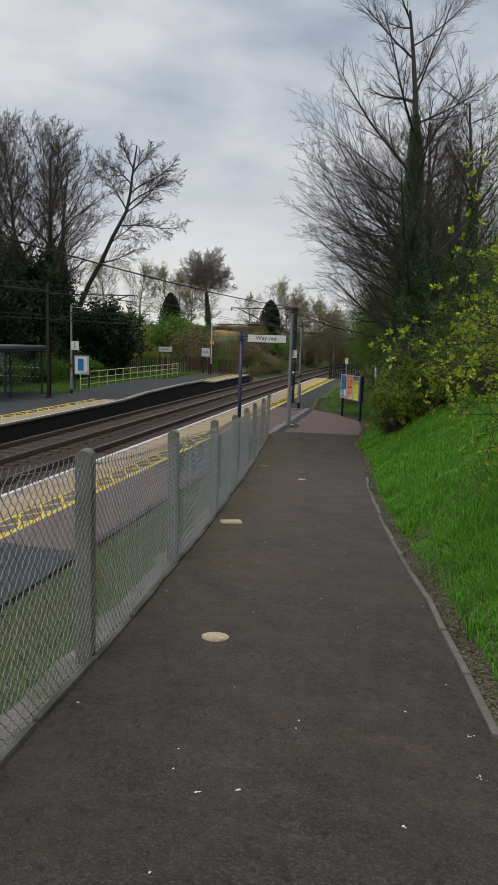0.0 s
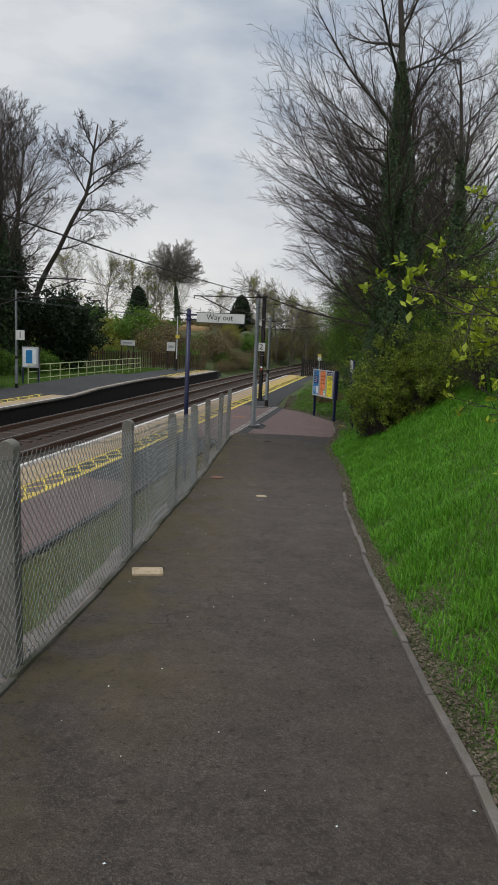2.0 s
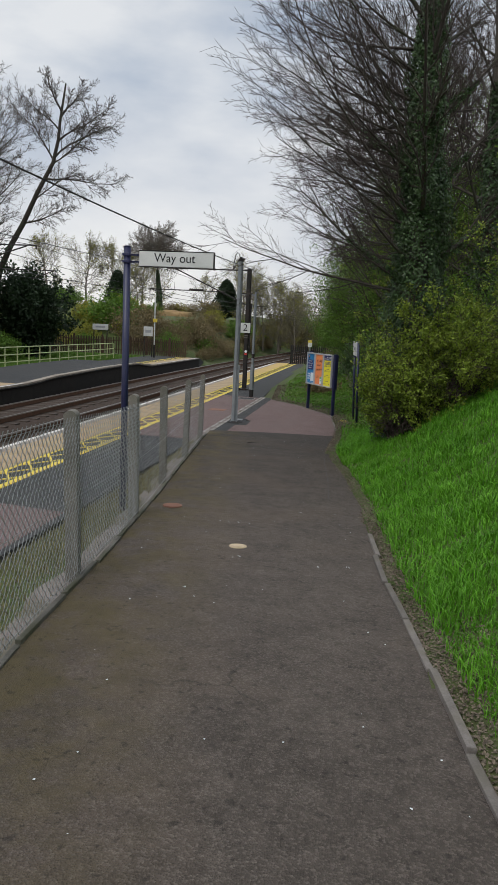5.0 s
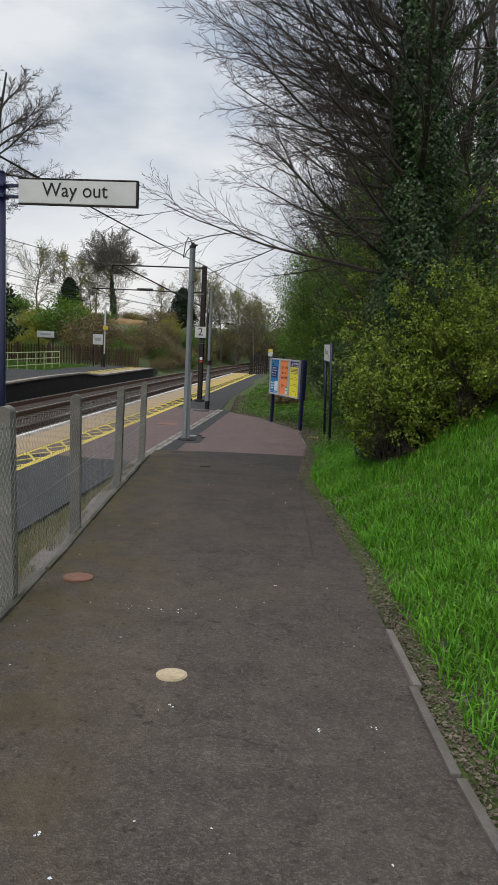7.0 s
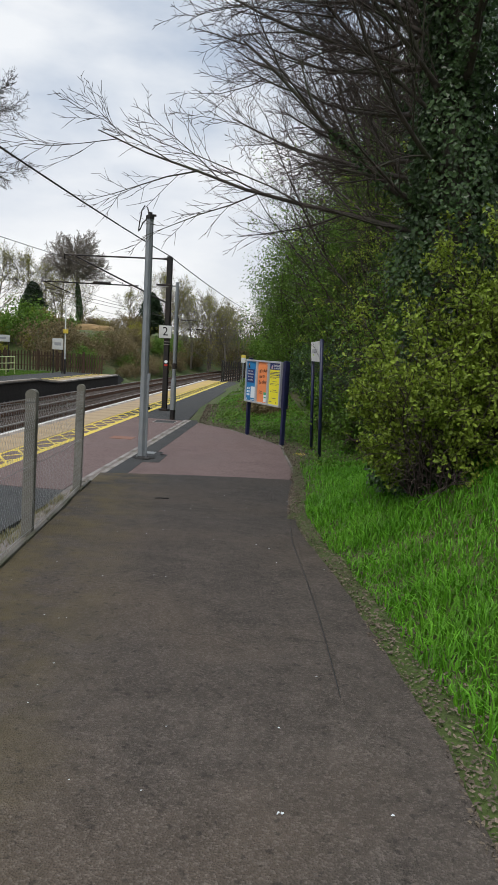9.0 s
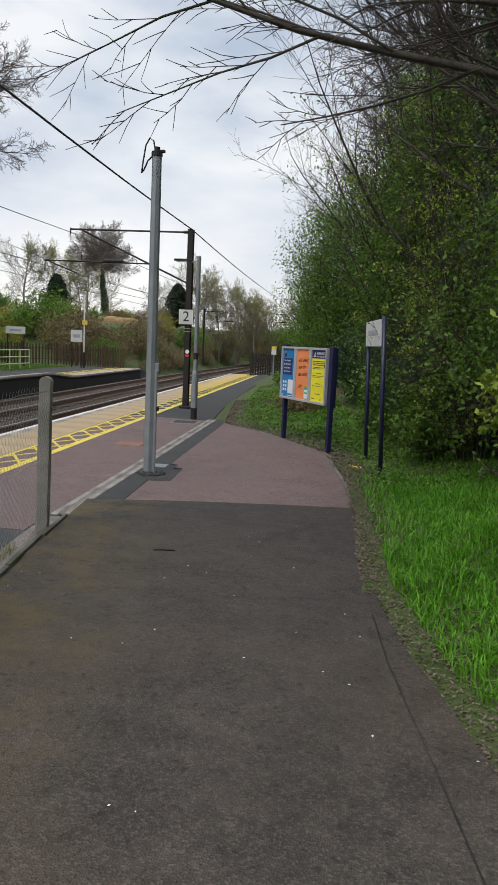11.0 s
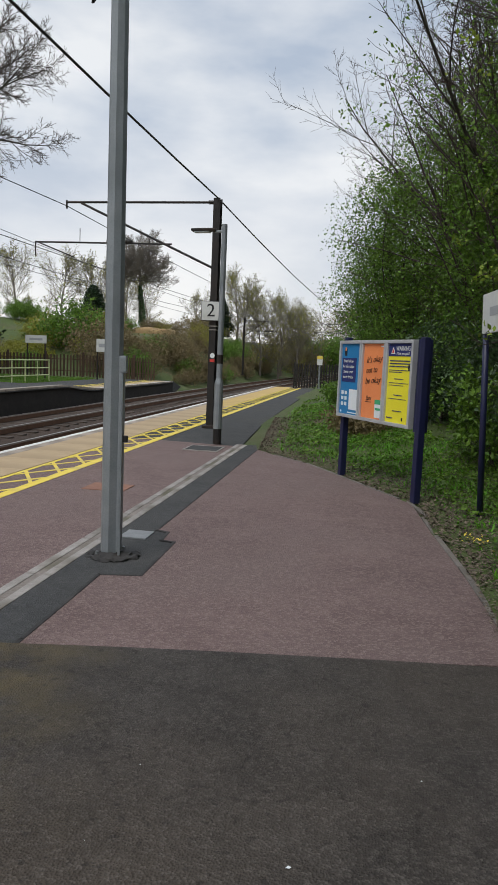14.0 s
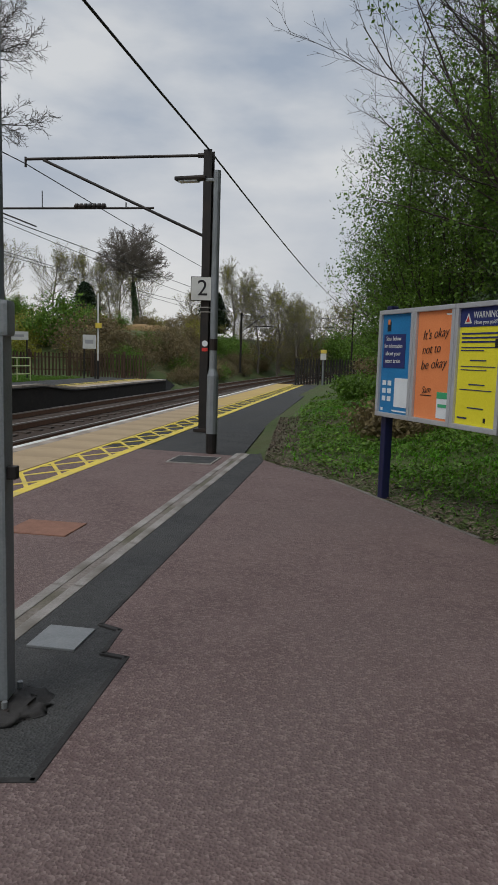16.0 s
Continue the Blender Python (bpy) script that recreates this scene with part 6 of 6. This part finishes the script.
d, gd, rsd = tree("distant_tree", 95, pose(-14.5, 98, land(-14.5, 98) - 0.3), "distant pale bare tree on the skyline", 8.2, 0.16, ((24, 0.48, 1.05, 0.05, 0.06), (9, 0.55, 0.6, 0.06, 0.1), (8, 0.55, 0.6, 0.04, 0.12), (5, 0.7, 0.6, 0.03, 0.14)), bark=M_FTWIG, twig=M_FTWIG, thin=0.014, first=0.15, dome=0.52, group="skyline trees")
leaves("foliage", tips(gd, 3, rsd, 2600, 0.14), 0.10, M_SCRUB, d, rsd)
for x, y, a, s in ((-18.0, 102, 60, 0.95), (-16.4, 97, 160, 0.9), (-12.6, 99, 210, 0.95), (-10.4, 98, 330, 0.8), (-9.0, 101, 15, 0.85), (-11.0, 104, 120, 0.98), (-7.5, 112, 200, 1.0), (-4.0, 118, 20, 1.1), (-43, 120, 90, 1.15), (-39.5, 124, 150, 1.0), (-47, 118, 260, 1.2), (-35.5, 122, 33, 0.95), (-51, 112, 10, 1.2), (-29, 126, 300, 0.8), (1.5, 110, 45, 1.2), (-13.5, 108, 77, 1.1), (0.5, 84, 45, 0.9), (4.0, 70, 140, 1.1), (-38.2, 113, 130, 0.95), (-35.2, 109, 10, 0.7)):
    copy_thing(d, pose(x, y, land(x, y) - 0.3, 0, 0, a) @ Matrix.Scale(s, 4))


def conifer(m, h, r, seed):
    rs = np.random.default_rng(seed)
    t = thing("conifer", m, "dark evergreen conifer on the skyline", "tree", "conifers")
    grown = []
    limbs(rs, (0, 0, -0.2), (0, 0, 1), h, 0.14, 0, ((44, 0.34, 1.35, 0, 0.02), (6, 0.35, 0.6, 0.01, 0.08), (0, 0, 0, 0, 0.1)), grown)
    wood("trunk", grown, M_BARK, t, (0,), 6)
    wood("branch_work", grown, M_BARK, t, (1, 2), 3)
    n = 9000
    u = rs.uniform(0.08, 1, n)
    a = rs.uniform(0, 6.28, n)
    rad = r * (1 - u) ** 0.5 * np.minimum(1, 0.45 + u * 2.2) * np.sqrt(rs.uniform(0.1, 1, n)) * (1 + 0.3 * np.sin(a * 5 + u * 23))
    leaves("foliage", np.stack([rad * np.cos(a), rad * np.sin(a), u * h], 1), 0.2, M_EVER, t, rs, droop=0.3)


conifer(pose(-36.5, 104, 1.4), 6.2, 2.1, 7)
conifer(pose(-19.8, 99, land(-19.8, 99)), 5.0, 2.0, 8)

# ---- grass and litter ----
def blades(name, places, height, width, material, rs, label, lean=0.35):
    """Grass: each blade bends over in two joints."""
    n = len(places)
    p = np.asarray(places)
    a = rs.uniform(0, 2 * math.pi, n)
    d = np.stack([np.cos(a), np.sin(a), 0 * a], 1)
    s = np.stack([-np.sin(a), np.cos(a), 0 * a], 1)
    h = height * rs.uniform(0.5, 1.3, (n, 1)) * p[:, 3:4]
    w = width * rs.uniform(0.7, 1.3, (n, 1))
    q = p[:, :3]
    bend = lean * rs.uniform(0.2, 1.6, (n, 1))
    mid = q + d * h * bend * 0.4 + np.array((0, 0, 1)) * h * 0.6
    top = q + d * h * bend * 1.2 + np.array((0, 0, 1)) * h * (1 - 0.3 * bend)
    v = np.stack([q - s * w, q + s * w, mid + s * w * 0.75, mid - s * w * 0.75, top - s * w * 0.1, top + s * w * 0.1], 1).reshape(-1, 3)
    i = np.arange(n)[:, None] * 6
    f = np.concatenate([i + (0, 1, 2, 3), i + (3, 2, 5, 4)], 0)
    ob = raw(name, v, f, material)
    return tagged(ob, label, "grass", kind="stuff")


rs = np.random.default_rng(3)


def scatter(n, y0, y1, where):
    """Places for grass: where(y, u) gives x, or None; the last number is the local height."""
    out = []
    while len(out) < n:
        y, u = rs.uniform(y0, y1), rs.uniform(0, 1)
        x = where(y, u)
        if x is None:
            continue
        tuft = 0.75 + 0.6 * noise.noise((x * 1.6, y * 1.6, 5.0)) + 0.35 * noise.noise((x * 5, y * 5, 2.0))
        out.append((x, y, ground_z(x, y) - 0.01, max(tuft, 0.25)))
    return np.array(out)


def verge(y, u):
    d = 0.16 + 4.2 * u ** 1.35
    if d < 0.6 and rs.uniform() > ((d - 0.12) / 0.28 if y < 15.5 else ((d - 0.05) / 0.4 if y < 23 else (d - 0.1) / 1.2)):
        return None
    return path_right(y) + d


near = scatter(115000, 1.2, 13.0, verge)
blades("verge_grass", near, 0.15, 0.0042, M_GRASS, rs, "lush bright green grass on the sloping verge", 0.55)
far = scatter(92000, 13.0, 27.0, verge)
blades("verge_grass", far, 0.15, 0.006, M_GRASS, rs, "lush bright green grass on the sloping verge", 0.6)
back = scatter(26000, 26.5, 44.0, lambda y, u: path_right(y) + 0.25 + 2.8 * u ** 0.8 if u > 0.12 or rs.uniform() < 0.4 else None)
back[:, 3] *= 0.5
blades("verge_grass", back, 0.15, 0.0095, M_GRASS, rs, "patchy green weeds below the hedge", 0.9)
pl = scatter(15000, 26.3, 46.0, lambda y, u: path_right(y) + 0.5 + 2.5 * u if noise.noise((y * 0.9, u * 2.2, 3.0)) > -0.12 else None)
tagged(leaves("ground_cover", pl[:, :3] + np.stack([0 * pl[:, 0], 0 * pl[:, 0], 0.02 + 0.09 * pl[:, 3]], 1), 0.048, M_GREEN, None, rs, facing=np.tile((0.0, 0.0, 1.2), (len(pl), 1)), long=1.2), "low broad-leaved green weeds and ivy on the verge", "weeds", kind="stuff")


def slope(y, u):
    a, c = fence_x(y) - 0.08, -4.70
    return c + (a - c) * u if a > c + 0.05 else None


dry = scatter(26000, 0.5, 23.6, slope)
blades("slope_grass", dry, 0.11, 0.0036, M_DRY, rs, "thin dry grass between fence and platform")
lawn = scatter(30000, 34.0, 60.0, lambda y, u: -18.1 - 6.5 * u)
blades("far_lawn", lawn, 0.14, 0.012, M_LAWN, rs, "short green lawn behind the far platform")


def litter(name, n, y0, y1, where, size, label, lift=0.008):
    pl = scatter(n, y0, y1, where)[:, :3]
    ob = leaves(name, pl + (0, 0, lift), size, M_LITTER, None, rs, facing=np.tile((0.0, 0.0, 1.6), (n, 1)))
    return tagged(ob, label, "leaf litter", kind="stuff")


litter("leaf_litter", 30000, 1.0, 16.0, lambda y, u: path_right(y) + 0.03 + 0.42 * u ** 1.2, 0.017, "dry brown leaves and chippings along the kerb", 0.022)
litter("leaf_litter", 12000, 15.5, 27.0, lambda y, u: path_right(y) - 0.06 + 0.5 * u ** 1.8, 0.019, "dry brown leaves along the grass edge", 0.025)
litter("leaf_litter", 14000, 26.5, 40.0, lambda y, u: path_right(y) + 0.05 + 1.1 * u ** 1.6, 0.028, "dry brown leaves below the poster case", 0.02)
litter("leaf_litter", 3000, 1.0, 23.0, lambda y, u: fence_x(y) - 0.10 - 0.5 * u, 0.028, "dead leaves and chippings under the fence")
pl = scatter(2600, 3.0, 23.5, lambda y, u: -4.72 + 0.28 * u ** 1.5)[:, :3]
tagged(leaves("rubble", pl + (0, 0, 0.02), 0.035, M_CONC, None, rs, facing=np.tile((0.0, 0.0, 1.0), (len(pl), 1)), long=1.1), "grey rubble along the platform edge", "rubble", kind="stuff")
pl = np.array([(-1.5 + rs.normal(0, 0.06), 27.56 + rs.normal(0, 0.12), ground_z(-1.5, 27.5) + 0.05 + rs.uniform(0, 0.04)) for _ in range(40)])
tagged(leaves("yellow_flowers", pl, 0.022, M_YEL, None, rs, facing=np.tile((0.0, 0.0, 2.0), (40, 1))), "small patch of yellow wild flowers in the verge", "flowers", kind="stuff")
# small pale chips of stone lying on the asphalt
pl = []
for x, y in ((-0.606, 2.65), (-0.757, 2.585), (0.097, 2.594), (0.435, 3.12), (0.435, 3.57), (-1.978, 5.65), (-1.24, 13.85), (-0.96, 13.93), (-2.23, 12.86), (-1.62, 16.18), (-1.99, 13.93)):
    pl += [(x + rs.normal(0, 0.008), y + rs.normal(0, 0.008), path_z(y) + 0.014) for _ in range(4)]
# crumbled edge where the newer asphalt begins
pl += [(-2.35 + rs.normal(0, 0.26), 15.35 + rs.normal(0, 0.10), path_z(15.35) + 0.012) for _ in range(26)]
while len(pl) < 226:
    y = rs.uniform(1, 24)
    x = fence_x(y) + 0.15 + (path_right(y) - fence_x(y) - 0.2) * rs.uniform(0, 1)
    pl.append((x, y, path_z(y) + 0.014))
tagged(leaves("stone_chips", np.array(pl), 0.013, M_PALE, None, rs, facing=np.tile((0.0, 0.0, 6.0), (len(pl), 1)), long=1.2), "small pale chips scattered on the asphalt", "chips", kind="stuff")
